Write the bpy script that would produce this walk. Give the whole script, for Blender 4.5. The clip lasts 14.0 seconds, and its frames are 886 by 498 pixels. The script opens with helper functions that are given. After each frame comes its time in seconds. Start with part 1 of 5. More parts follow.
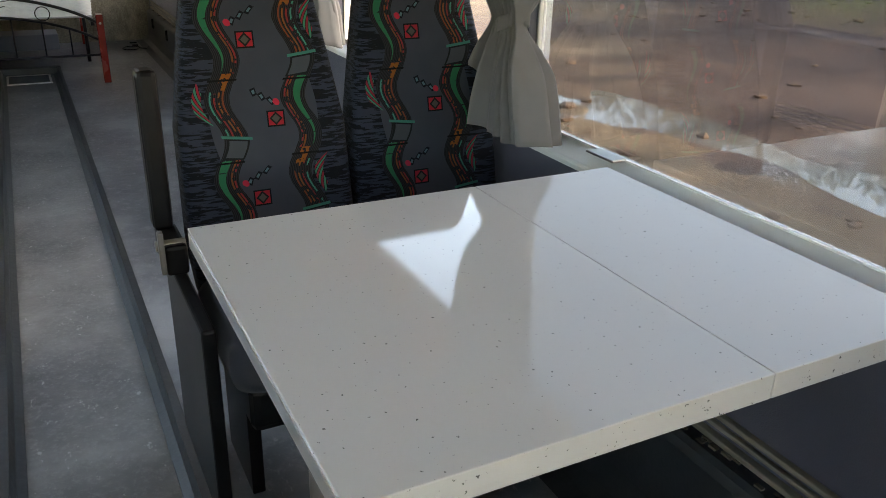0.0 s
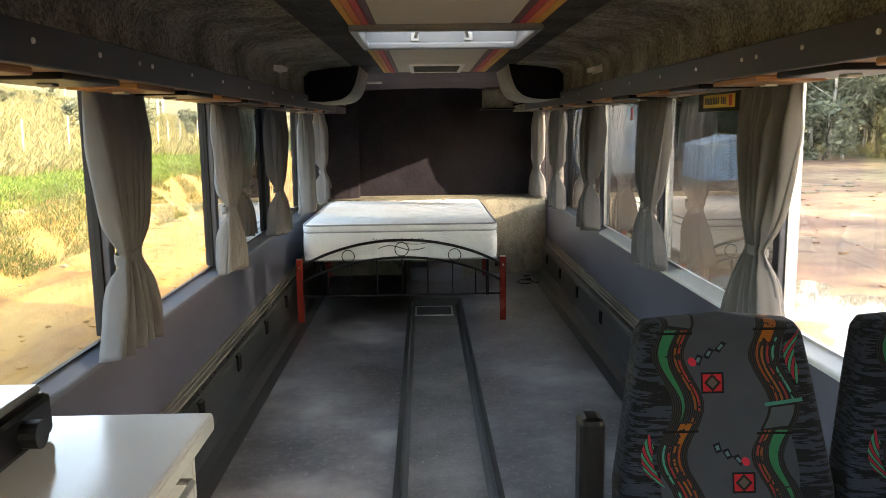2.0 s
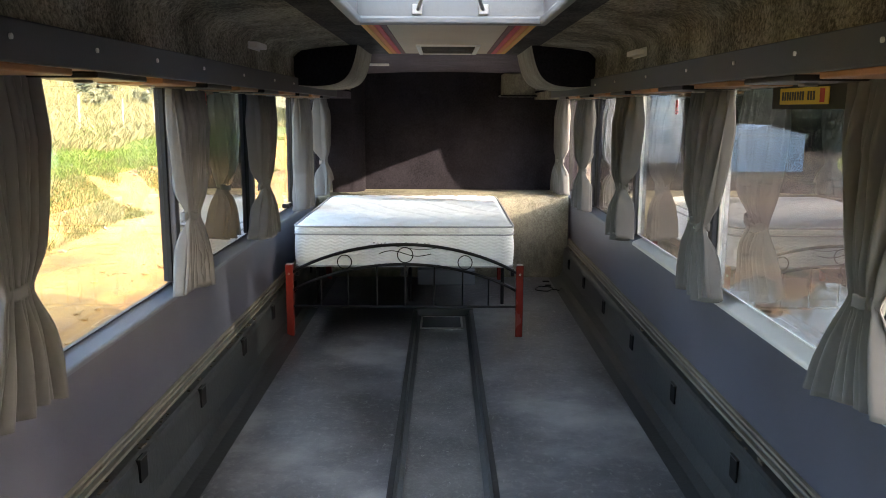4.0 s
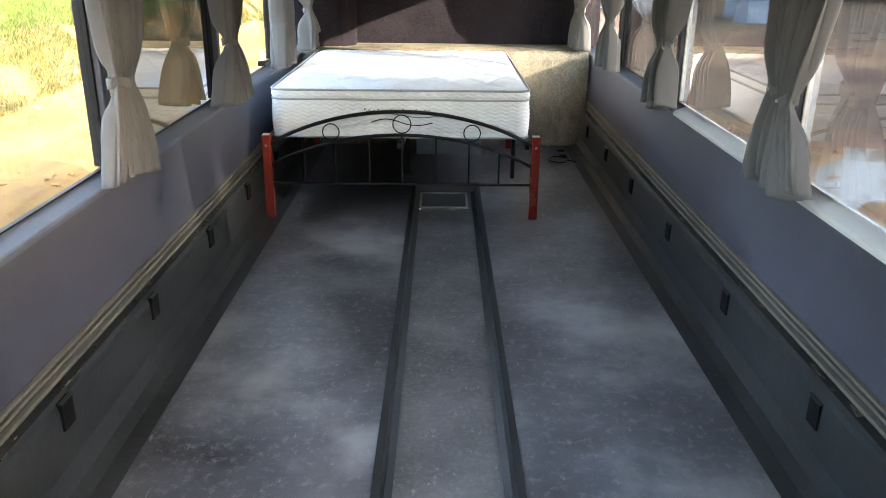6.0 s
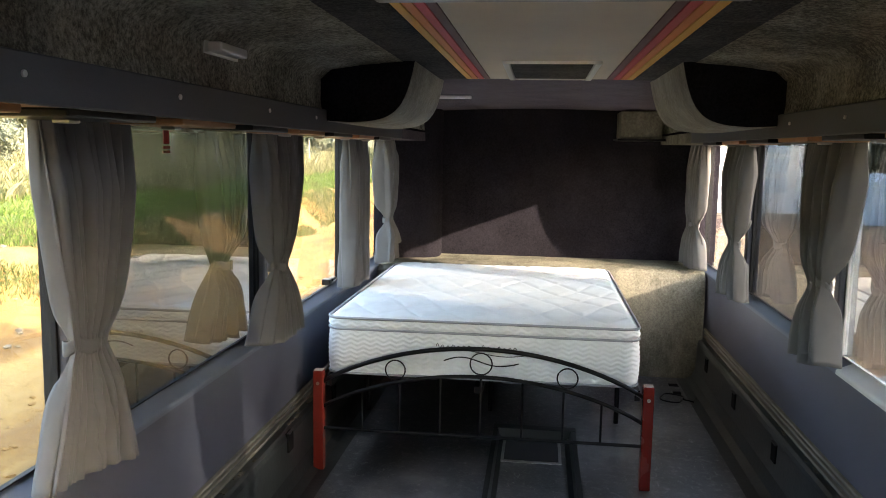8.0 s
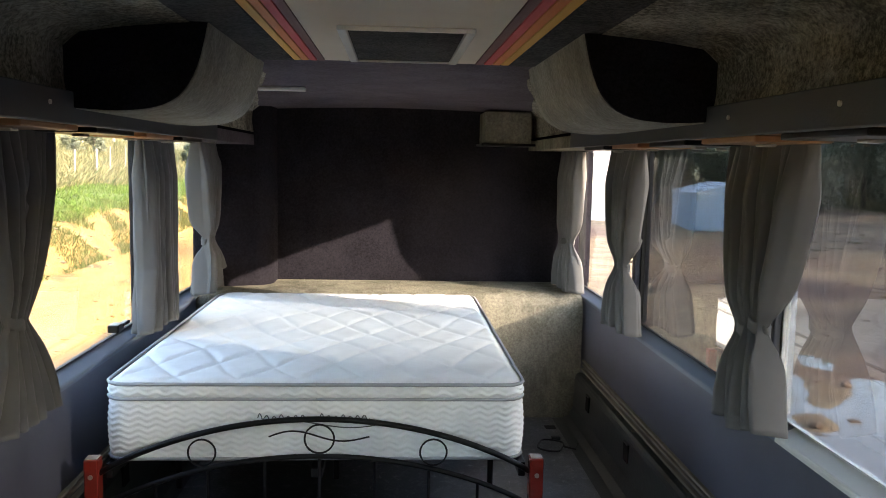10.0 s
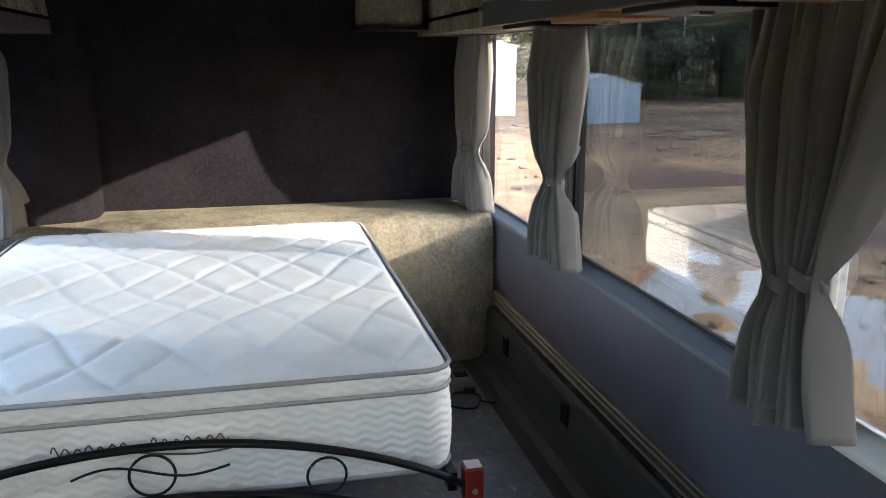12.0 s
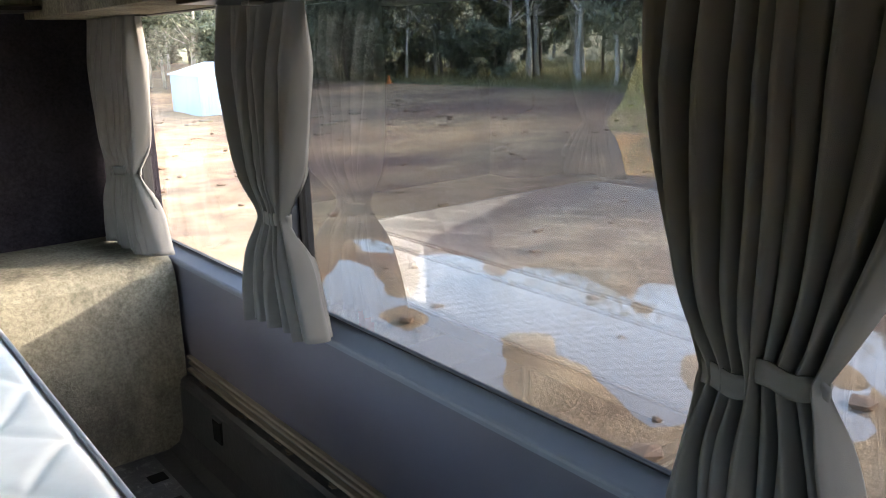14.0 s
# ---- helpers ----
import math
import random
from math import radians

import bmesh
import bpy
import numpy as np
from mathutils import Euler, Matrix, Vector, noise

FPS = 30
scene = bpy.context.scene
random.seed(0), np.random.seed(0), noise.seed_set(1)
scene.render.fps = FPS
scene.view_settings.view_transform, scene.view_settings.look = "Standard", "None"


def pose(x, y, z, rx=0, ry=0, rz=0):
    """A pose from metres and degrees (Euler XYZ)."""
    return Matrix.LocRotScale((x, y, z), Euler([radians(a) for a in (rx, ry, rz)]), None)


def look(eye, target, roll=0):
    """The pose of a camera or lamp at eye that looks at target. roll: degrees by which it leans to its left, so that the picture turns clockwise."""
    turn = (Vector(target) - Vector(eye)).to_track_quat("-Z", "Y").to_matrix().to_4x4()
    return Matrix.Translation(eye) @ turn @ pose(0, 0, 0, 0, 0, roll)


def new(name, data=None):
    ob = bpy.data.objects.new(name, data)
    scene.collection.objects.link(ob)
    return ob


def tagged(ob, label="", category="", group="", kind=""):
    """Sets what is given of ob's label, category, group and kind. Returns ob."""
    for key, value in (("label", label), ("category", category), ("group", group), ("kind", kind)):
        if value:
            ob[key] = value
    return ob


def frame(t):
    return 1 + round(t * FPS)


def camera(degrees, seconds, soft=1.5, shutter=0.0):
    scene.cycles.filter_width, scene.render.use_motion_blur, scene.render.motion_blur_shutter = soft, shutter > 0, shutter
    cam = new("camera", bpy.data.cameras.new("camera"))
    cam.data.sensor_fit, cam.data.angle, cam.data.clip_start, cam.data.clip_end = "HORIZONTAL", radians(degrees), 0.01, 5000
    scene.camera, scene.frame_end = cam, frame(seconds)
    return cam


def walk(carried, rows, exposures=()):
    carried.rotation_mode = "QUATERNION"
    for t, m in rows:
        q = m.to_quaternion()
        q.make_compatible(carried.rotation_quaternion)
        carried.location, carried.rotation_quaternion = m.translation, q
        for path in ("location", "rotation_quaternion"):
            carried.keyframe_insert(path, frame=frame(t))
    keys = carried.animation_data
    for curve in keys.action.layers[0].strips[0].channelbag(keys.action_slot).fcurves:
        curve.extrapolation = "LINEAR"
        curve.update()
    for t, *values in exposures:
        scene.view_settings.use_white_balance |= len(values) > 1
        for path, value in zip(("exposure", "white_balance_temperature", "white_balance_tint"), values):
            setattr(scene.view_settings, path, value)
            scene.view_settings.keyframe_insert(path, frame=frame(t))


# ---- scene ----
cam = camera(57.8, 14.0, soft=0.9)
METRES, EYE, TILT, LEAN, TURN = 5.6, 1.27, -23.43, -1.40, -26.90
ROWS = [
    (0.0, 0.0, 0.0, 0.0, -0.0, 0.0, -0.0),
    (0.5, 0.0079, 0.002, 0.008, 11.33, 4.93, -5.71),
    (1.0, -0.0012, 0.0073, 0.0165, 17.06, 9.77, -8.66),
    (1.5, -0.0281, 0.0282, 0.0344, 23.48, 13.88, -9.82),
    (2.0, -0.0479, 0.0482, 0.0558, 24.4, 13.08, -8.0),
    (2.5, -0.0559, 0.0682, 0.069, 24.5, 11.46, -7.88),
    (3.0, -0.0607, 0.0974, 0.0854, 25.96, 12.0, -9.41),
    (5.5, -0.1433, 0.2362, 0.143, 24.26, 7.19, -9.54),
    (6.0, -0.1575, 0.2628, 0.15, 25.25, 1.47, -9.73),
    (6.5, -0.1881, 0.2926, 0.1642, 31.45, -2.22, -10.86),
    (7.0, -0.2042, 0.3093, 0.1803, 39.24, 3.41, -14.79),
    (7.5, -0.2155, 0.3473, 0.1995, 38.63, 10.8, -14.21),
    (8.0, -0.223, 0.3842, 0.218, 31.7, 13.53, -12.62),
    (8.5, -0.2404, 0.4145, 0.2329, 25.67, 17.09, -10.55),
    (11.0, -0.3305, 0.5795, 0.3008, 20.59, 13.49, -7.6),
    (11.5, -0.3517, 0.6104, 0.315, 18.53, 11.75, -5.64),
    (12.0, -0.3632, 0.6517, 0.3281, 13.57, 9.79, -4.15),
    (12.5, -0.3699, 0.6913, 0.3454, 5.5, 10.19, -2.39),
    (13.0, -0.3753, 0.718, 0.3555, -3.79, 9.85, 1.18),
    (13.5, -0.3962, 0.7548, 0.3707, -11.53, 9.11, 7.3),
    (14.0, -0.4149, 0.7822, 0.3867, -9.71, 8.24, 7.27),
]
EXPOSURES = [(0.0, 4.39, 8650, 17), (0.5, 4.64, 8650, 17), (1.0, 4.54, 8650, 17), (2.0, 4.33, 8800, 17), (3.0, 4.26, 8300, 17), (5.5, 4.95, 7830, 17), (7.5, 4.5, 8130, 17), (8.5, 4.4, 7580, 17), (11.0, 4.23, 7460, 17), (12.5, 4.28, 7360, 17), (14.0, 4.48, 7360, 17)]
walk(cam, [(t, pose(0, 0, EYE, TILT, LEAN, TURN) @ pose(METRES * x, METRES * y, METRES * z, 90 + pitch, roll, yaw)) for t, x, y, z, yaw, pitch, roll in ROWS], EXPOSURES)

# ---- light: low sun from the bus's right side, clear sky ----
SUN_TO = Vector((1.0, -0.45, 0.37)).normalized()
world = bpy.data.worlds.new("world")
scene.world = world
world.use_nodes = True
_sky = world.node_tree.nodes.new("ShaderNodeTexSky")
_sky.sky_type = "NISHITA"
_sky.sun_disc = False
_sky.sun_elevation = math.asin(SUN_TO.z)
_sky.sun_rotation = math.atan2(SUN_TO.x, SUN_TO.y)
_bg = world.node_tree.nodes["Background"]
_bg.inputs["Strength"].default_value = 0.15
world.node_tree.links.new(_sky.outputs[0], _bg.inputs["Color"])
sun_data = bpy.data.lights.new("sun", "SUN")
sun_data.energy, sun_data.angle, sun_data.color = 1.8, radians(0.6), (1.0, 0.93, 0.82)
sun = new("sun", sun_data)
sun.matrix_world = look(SUN_TO * 50, (0, 0, 0))


# ---- node helpers ----
class Nodes:
    def __init__(self, name):
        self.mat = bpy.data.materials.new(name)
        self.mat.use_nodes = True
        self.t = self.mat.node_tree
        self.bsdf = self.t.nodes["Principled BSDF"]
        self.pos = self.t.nodes.new("ShaderNodeNewGeometry").outputs["Position"]

    def link(self, a, b):
        self.t.links.new(a, b)

    def put(self, socket, v):
        if hasattr(v, "is_output"):
            self.link(v, socket)
        else:
            socket.default_value = v

    def m(self, op, a, b=0.0, c=0.0):
        n = self.t.nodes.new("ShaderNodeMath")
        n.operation = op
        for s, v in zip(n.inputs, (a, b, c)):
            self.put(s, v)
        return n.outputs[0]

    def objpos(self):
        return self.t.nodes.new("ShaderNodeTexCoord").outputs["Object"]

    def xyz(self, v):
        n = self.t.nodes.new("ShaderNodeSeparateXYZ")
        self.link(v, n.inputs[0])
        return n.outputs

    def noise(self, scale, detail=4.0, rough=0.6, vec=None, stretch=None):
        vec = vec or self.pos
        if stretch:
            k = self.t.nodes.new("ShaderNodeVectorMath")
            k.operation = "MULTIPLY"
            self.link(vec, k.inputs[0])
            k.inputs[1].default_value = stretch
            vec = k.outputs[0]
        n = self.t.nodes.new("ShaderNodeTexNoise")
        n.inputs["Scale"].default_value = scale
        n.inputs["Detail"].default_value = detail
        n.inputs["Roughness"].default_value = rough
        self.link(vec, n.inputs["Vector"])
        return n.outputs[0]

    def ramp(self, f, *stops):
        n = self.t.nodes.new("ShaderNodeValToRGB")
        e = n.color_ramp.elements
        while len(e) < len(stops):
            e.new(0.5)
        for el, (p, c) in zip(e, stops):
            el.position = p
            el.color = (*c, 1) if len(c) == 3 else c
        self.link(f, n.inputs[0])
        return n.outputs[0]

    def mix(self, f, a, b):
        n = self.t.nodes.new("ShaderNodeMix")
        n.data_type = "RGBA"
        self.put(n.inputs[0], f)
        for s, v in ((n.inputs[6], a), (n.inputs[7], b)):
            self.put(s, (*v, 1) if isinstance(v, tuple) and len(v) == 3 else v)
        return n.outputs[2]

    def bump(self, h, strength=0.3, dist=0.01):
        n = self.t.nodes.new("ShaderNodeBump")
        n.inputs["Strength"].default_value = strength
        n.inputs["Distance"].default_value = dist
        self.link(h, n.inputs["Height"])
        self.link(n.outputs[0], self.bsdf.inputs["Normal"])

    def done(self, color, rough=0.6, metal=0.0):
        self.put(self.bsdf.inputs["Base Color"], (*color, 1) if isinstance(color, tuple) else color)
        self.put(self.bsdf.inputs["Roughness"], rough)
        self.bsdf.inputs["Metallic"].default_value = metal
        return self.mat


def scaled(c, k):
    return tuple(min(1.0, v * k) for v in c)


def plain(name, c, rough=0.5, metal=0.0, grain=60.0, var=0.25, bump=0.15, stain=1.5, dist=0.004):
    """A surface of one colour with stains at metre scale and grain at centimetre scale."""
    n = Nodes(name)
    a = n.noise(stain, 5)
    b = n.noise(grain, 3)
    col = n.mix(n.ramp(a, (0.3, (0, 0, 0)), (0.7, (1, 1, 1))), scaled(c, 1 - var), scaled(c, 1 + var))
    col = n.mix(n.m("MULTIPLY", b, var), col, scaled(c, 0.6))
    n.bump(b, bump, dist)
    if max(c) < 0.02:
        n.bsdf.inputs["Specular IOR Level"].default_value = 0.25
    r = n.m("ADD", rough - 0.06, n.m("MULTIPLY", a, 0.12))
    return n.done(col, r, metal)


def carpet(name, dark, light, fleck=0.5, stain=0.0):
    n = Nodes(name)
    a = n.noise(3.5, 6, 0.7)
    b = n.noise(75, 5, 0.85)
    c = n.noise(300, 2, 0.7)
    f = n.m("ADD", n.m("MULTIPLY", b, 0.75), n.m("MULTIPLY", a, 0.4))
    col = n.ramp(f, (0.62 - 0.25 * fleck, dark), (0.58 + 0.2 * fleck, light))
    if stain:
        d = n.noise(4.5, 6, 0.72, stretch=(1.0, 1.0, 0.45))
        col = n.mix(n.ramp(d, (0.46, (0, 0, 0)), (0.66, (stain, stain, stain))), col, scaled(dark, 0.25))
    n.bump(n.m("ADD", b, c), 0.85, 0.009)
    n.bsdf.inputs["Specular IOR Level"].default_value = 0.08
    return n.done(col, 0.95)


def fabric(name, c, fine=900.0):
    n = Nodes(name)
    w = n.noise(fine, 2, 0.5)
    a = n.noise(6, 4)
    col = n.mix(a, scaled(c, 0.8), scaled(c, 1.15))
    n.bump(w, 0.25, 0.002)
    n.bsdf.inputs["Sheen Weight"].default_value = 0.08
    n.bsdf.inputs["Specular IOR Level"].default_value = 0.15
    return n.done(col, 0.9)


def glass(name, tint, gloss):
    n = Nodes(name)
    t = n.t
    tr = t.nodes.new("ShaderNodeBsdfTransparent")
    tr.inputs[0].default_value = (*tint, 1)
    gl = t.nodes.new("ShaderNodeBsdfGlossy")
    gl.inputs["Roughness"].default_value = 0.005
    fr = t.nodes.new("ShaderNodeLayerWeight")
    f5 = n.m("POWER", fr.outputs["Facing"], 4.0)
    mx = t.nodes.new("ShaderNodeMixShader")
    n.link(n.m("MINIMUM", n.m("MULTIPLY", n.m("ADD", 0.075, n.m("MULTIPLY", f5, 0.85)), gloss), 1.0), mx.inputs[0])
    n.link(tr.outputs[0], mx.inputs[1])
    n.link(gl.outputs[0], mx.inputs[2])
    n.link(mx.outputs[0], t.nodes["Material Output"].inputs["Surface"])
    t.nodes.remove(n.bsdf)
    return n.mat


def floor_material():
    """Near-black vinyl worn to grey in broad patches, with pale scuffs and a patchy polish."""
    n = Nodes("worn_vinyl")
    x, y, z = n.xyz(n.pos)
    big = n.noise(1.15, 4, 0.55)
    mid = n.noise(5.0, 5, 0.65)
    b = n.noise(26, 5, 0.7)
    c = n.noise(130, 3, 0.8)
    s = n.noise(48, 3, 0.75, stretch=(1.0, 0.3, 1.0))
    # paler towards the front: wear by the kitchen plus backlit sheen put into the colour
    worn = n.m("ADD", n.m("ADD", n.m("MULTIPLY", big, 0.92), n.m("MULTIPLY", mid, 0.2)), n.m("MULTIPLY", n.m("SUBTRACT", 4.0, y), 0.035))
    col = n.ramp(worn, (0.40, (0.036, 0.038, 0.043)), (0.55, (0.125, 0.130, 0.138)), (0.70, (0.33, 0.334, 0.33)))
    col = n.mix(n.ramp(b, (0.52, (0, 0, 0)), (0.72, (0.5, 0.5, 0.5))), col, (0.34, 0.34, 0.33))
    col = n.mix(n.ramp(s, (0.62, (0, 0, 0)), (0.71, (0.5, 0.5, 0.5))), col, (0.42, 0.42, 0.40))
    n.bump(c, 0.3, 0.003)
    n.bsdf.inputs["Specular IOR Level"].default_value = 0.75
    return n.done(col, n.m("ADD", 0.24, n.m("MULTIPLY", big, 0.16)))


def aisle_material():
    n = Nodes("speckled_aisle_vinyl")
    x, y, z = n.xyz(n.pos)
    # the aisle pales towards the front too, its sheen there put into the colour
    a = n.m("ADD", n.noise(2.5, 5, 0.65), n.m("MULTIPLY", n.m("SUBTRACT", 3.5, y), 0.045))
    b = n.noise(60, 4, 0.8)
    s = n.noise(32, 4, 0.8, stretch=(1.0, 0.6, 1.0))
    col = n.ramp(a, (0.3, (0.08, 0.081, 0.08)), (0.60, (0.20, 0.197, 0.187)), (0.85, (0.36, 0.35, 0.33)))
    col = n.mix(n.ramp(b, (0.5, (0, 0, 0)), (0.72, (0.45, 0.45, 0.45))), col, (0.33, 0.325, 0.31))
    col = n.mix(n.ramp(s, (0.62, (0, 0, 0)), (0.7, (0.6, 0.6, 0.6))), col, (0.52, 0.51, 0.48))
    n.bump(b, 0.4, 0.003)
    return n.done(col, 0.42)


def seat_material():
    """Coach moquette: blue-grey middle, two dark wavy ribbons with thin coloured lines, red squares, chains, dark dashes at the sides."""
    n = Nodes("patterned_moquette")
    x, y, z = n.xyz(n.objpos())
    P = 0.355
    ph = n.m("DIVIDE", z, P)
    wob = n.noise(14, 2, 0.5, vec=n.objpos())
    base = n.mix(n.noise(5, 3, vec=n.objpos()), (0.022, 0.027, 0.037), (0.044, 0.051, 0.065))

    def near(v, c, r):
        return n.m("LESS_THAN", n.m("ABSOLUTE", n.m("SUBTRACT", v, c)), r)

    def both(*f):
        k = f[0]
        for g in f[1:]:
            k = n.m("MULTIPLY", k, g)
        return k
    dash = n.noise(34, 3, 0.6, vec=n.objpos(), stretch=(0.5, 1.0, 4.8))
    wave = n.m("SINE", n.m("MULTIPLY", ph, 6.283))
    side = n.m("GREATER_THAN", n.m("ABSOLUTE", x), n.m("ADD", 0.112, n.m("MULTIPLY", wave, 0.015)))
    col = n.mix(side, base, (0.020, 0.026, 0.040))
    col = n.mix(both(side, n.m("GREATER_THAN", dash, 0.5)), col, (0.005, 0.006, 0.008))
    for sgn, shift in ((-1, 0.0), (1, 0.5)):
        f = n.m("FRACT", n.m("ADD", ph, 40.0 + shift))
        xc = n.m("ADD", sgn * 0.088, n.m("MULTIPLY", n.m("SINE", n.m("MULTIPLY", n.m("ADD", ph, shift), 12.566)), 0.017))
        d = n.m("MULTIPLY", n.m("SUBTRACT", x, xc), float(-sgn))
        # the ribbon: charcoal, finely striped along its length
        rib = n.m("LESS_THAN", n.m("ABSOLUTE", n.m("ADD", d, n.m("MULTIPLY", n.m("SUBTRACT", wob, 0.5), 0.012))), 0.029)
        col = n.mix(rib, col, n.mix(n.m("GREATER_THAN", n.m("SINE", n.m("MULTIPLY", d, 1500.0)), 0.3), (0.008, 0.008, 0.009), (0.018, 0.019, 0.022)))
        low, high = n.m("LESS_THAN", f, 0.46), n.m("GREATER_THAN", f, 0.54)
        # green blade that tapers off below a black bar
        blade = both(high, n.m("LESS_THAN", n.m("ABSOLUTE", n.m("ADD", d, 0.010)), n.m("MULTIPLY", n.m("SUBTRACT", f, 0.54), 0.024)), n.m("GREATER_THAN", dash, 0.36))
        col = n.mix(blade, col, (0.008, 0.10, 0.048))
        # thin broken lines
        broken = n.m("GREATER_THAN", n.noise(60, 2, 0.6, vec=n.objpos()), 0.45)
        for off, cc, half in ((0.013, (0.14, 0.035, 0.014), low), (0.004, (0.15, 0.055, 0.016), low), (-0.006, (0.16, 0.02, 0.02), low), (-0.016, (0.02, 0.15, 0.12), low), (0.012, (0.13, 0.04, 0.012), high), (0.019, (0.17, 0.02, 0.02), high)):
            col = n.mix(both(half, broken, near(d, off, 0.0021)), col, cc)
        col = n.mix(both(near(f, 0.49, 0.05), near(d, 0.004, 0.011), broken), col, (0.17, 0.055, 0.01))
        # teal bar over a dark-edged grey box
        tilt = n.m("ADD", f, n.m("MULTIPLY", d, 0.35))
        col = n.mix(both(near(d, 0.004, 0.026), near(tilt, 0.075, 0.075)), col, (0.008, 0.009, 0.010))
        col = n.mix(both(near(d, 0.004, 0.021), near(tilt, 0.068, 0.052)), col, (0.040, 0.048, 0.058))
        col = n.mix(both(near(d, 0.002, 0.035), near(tilt, 0.14, 0.009)), col, (0.02, 0.13, 0.105))
        # black bars across the ribbon
        for fb in (0.50, 0.985):
            col = n.mix(both(near(d, 0.0, 0.033), near(f, fb, 0.006)), col, (0.004, 0.004, 0.004))
        # red square with a dark edge and diamond
        sx = n.m("SUBTRACT", n.m("MULTIPLY", n.m("SUBTRACT", x, sgn * 0.088), float(-sgn)), 0.062)
        sz = n.m("MULTIPLY", n.m("SUBTRACT", f, 0.74), P)
        col = n.mix(both(near(sx, 0.0, 0.021), near(sz, 0.0, 0.0185)), col, (0.006, 0.005, 0.006))
        sq = both(near(sx, 0.0, 0.0175), near(sz, 0.0, 0.015))
        col = n.mix(sq, col, (0.25, 0.013, 0.022))
        r1 = n.m("ADD", n.m("ABSOLUTE", sx), n.m("ABSOLUTE", sz))
        col = n.mix(both(sq, n.m("LESS_THAN", r1, 0.0155)), col, (0.012, 0.010, 0.010))
        col = n.mix(both(sq, n.m("LESS_THAN", r1, 0.010)), col, (0.055, 0.052, 0.045))
        # red dot and a slanting chain of small dark-edged squares
        cx = n.m("SUBTRACT", d, 0.074)
        cz = n.m("MULTIPLY", n.m("SUBTRACT", f, 0.885), P)
        link = n.m("SUBTRACT", n.m("FRACT", n.m("ADD", n.m("DIVIDE", cx, 0.020), 20.5)), 0.5)
        run = n.m("SUBTRACT", cz, n.m("MULTIPLY", cx, 0.55))
        chain = n.m("ADD", n.m("MULTIPLY", n.m("ABSOLUTE", link), 0.020), n.m("ABSOLUTE", run))
        span = near(cx, 0.0, 0.031)
        col = n.mix(both(span, n.m("LESS_THAN", chain, 0.0105)), col, (0.005, 0.006, 0.009))
        col = n.mix(both(span, n.m("LESS_THAN", chain, 0.0052)), col, (0.05, 0.10, 0.12))
        dx, dz = n.m("SUBTRACT", d, 0.042), n.m("MULTIPLY", n.m("SUBTRACT", f, 0.845), P)
        col = n.mix(n.m("LESS_THAN", n.m("ADD", n.m("MULTIPLY", dx, dx), n.m("MULTIPLY", dz, dz)), 0.00006), col, (0.34, 0.018, 0.04))
        # beads on the outer side: red and green by turns
        ox = n.m("ADD", d, 0.046)
        oz = n.m("ADD", n.m("MULTIPLY", n.m("SUBTRACT", f, 0.36), P), n.m("MULTIPLY", ox, 1.2))
        bead = both(near(ox, 0.0, 0.010), near(oz, 0.0, 0.036))
        col = n.mix(bead, col, (0.006, 0.006, 0.007))
        pick = n.m("SINE", n.m("ADD", n.m("MULTIPLY", oz, 260.0), n.m("MULTIPLY", ox, 160.0)))
        col = n.mix(both(bead, n.m("GREATER_THAN", pick, 0.35)), col, (0.20, 0.015, 0.027))
        col = n.mix(both(bead, n.m("LESS_THAN", pick, -0.35)), col, (0.02, 0.14, 0.09))
    w = n.noise(700, 2)
    n.bump(w, 0.4, 0.002)
    n.bsdf.inputs["Sheen Weight"].default_value = 0.05
    n.bsdf.inputs["Specular IOR Level"].default_value = 0.12
    return n.done(col, 0.9)


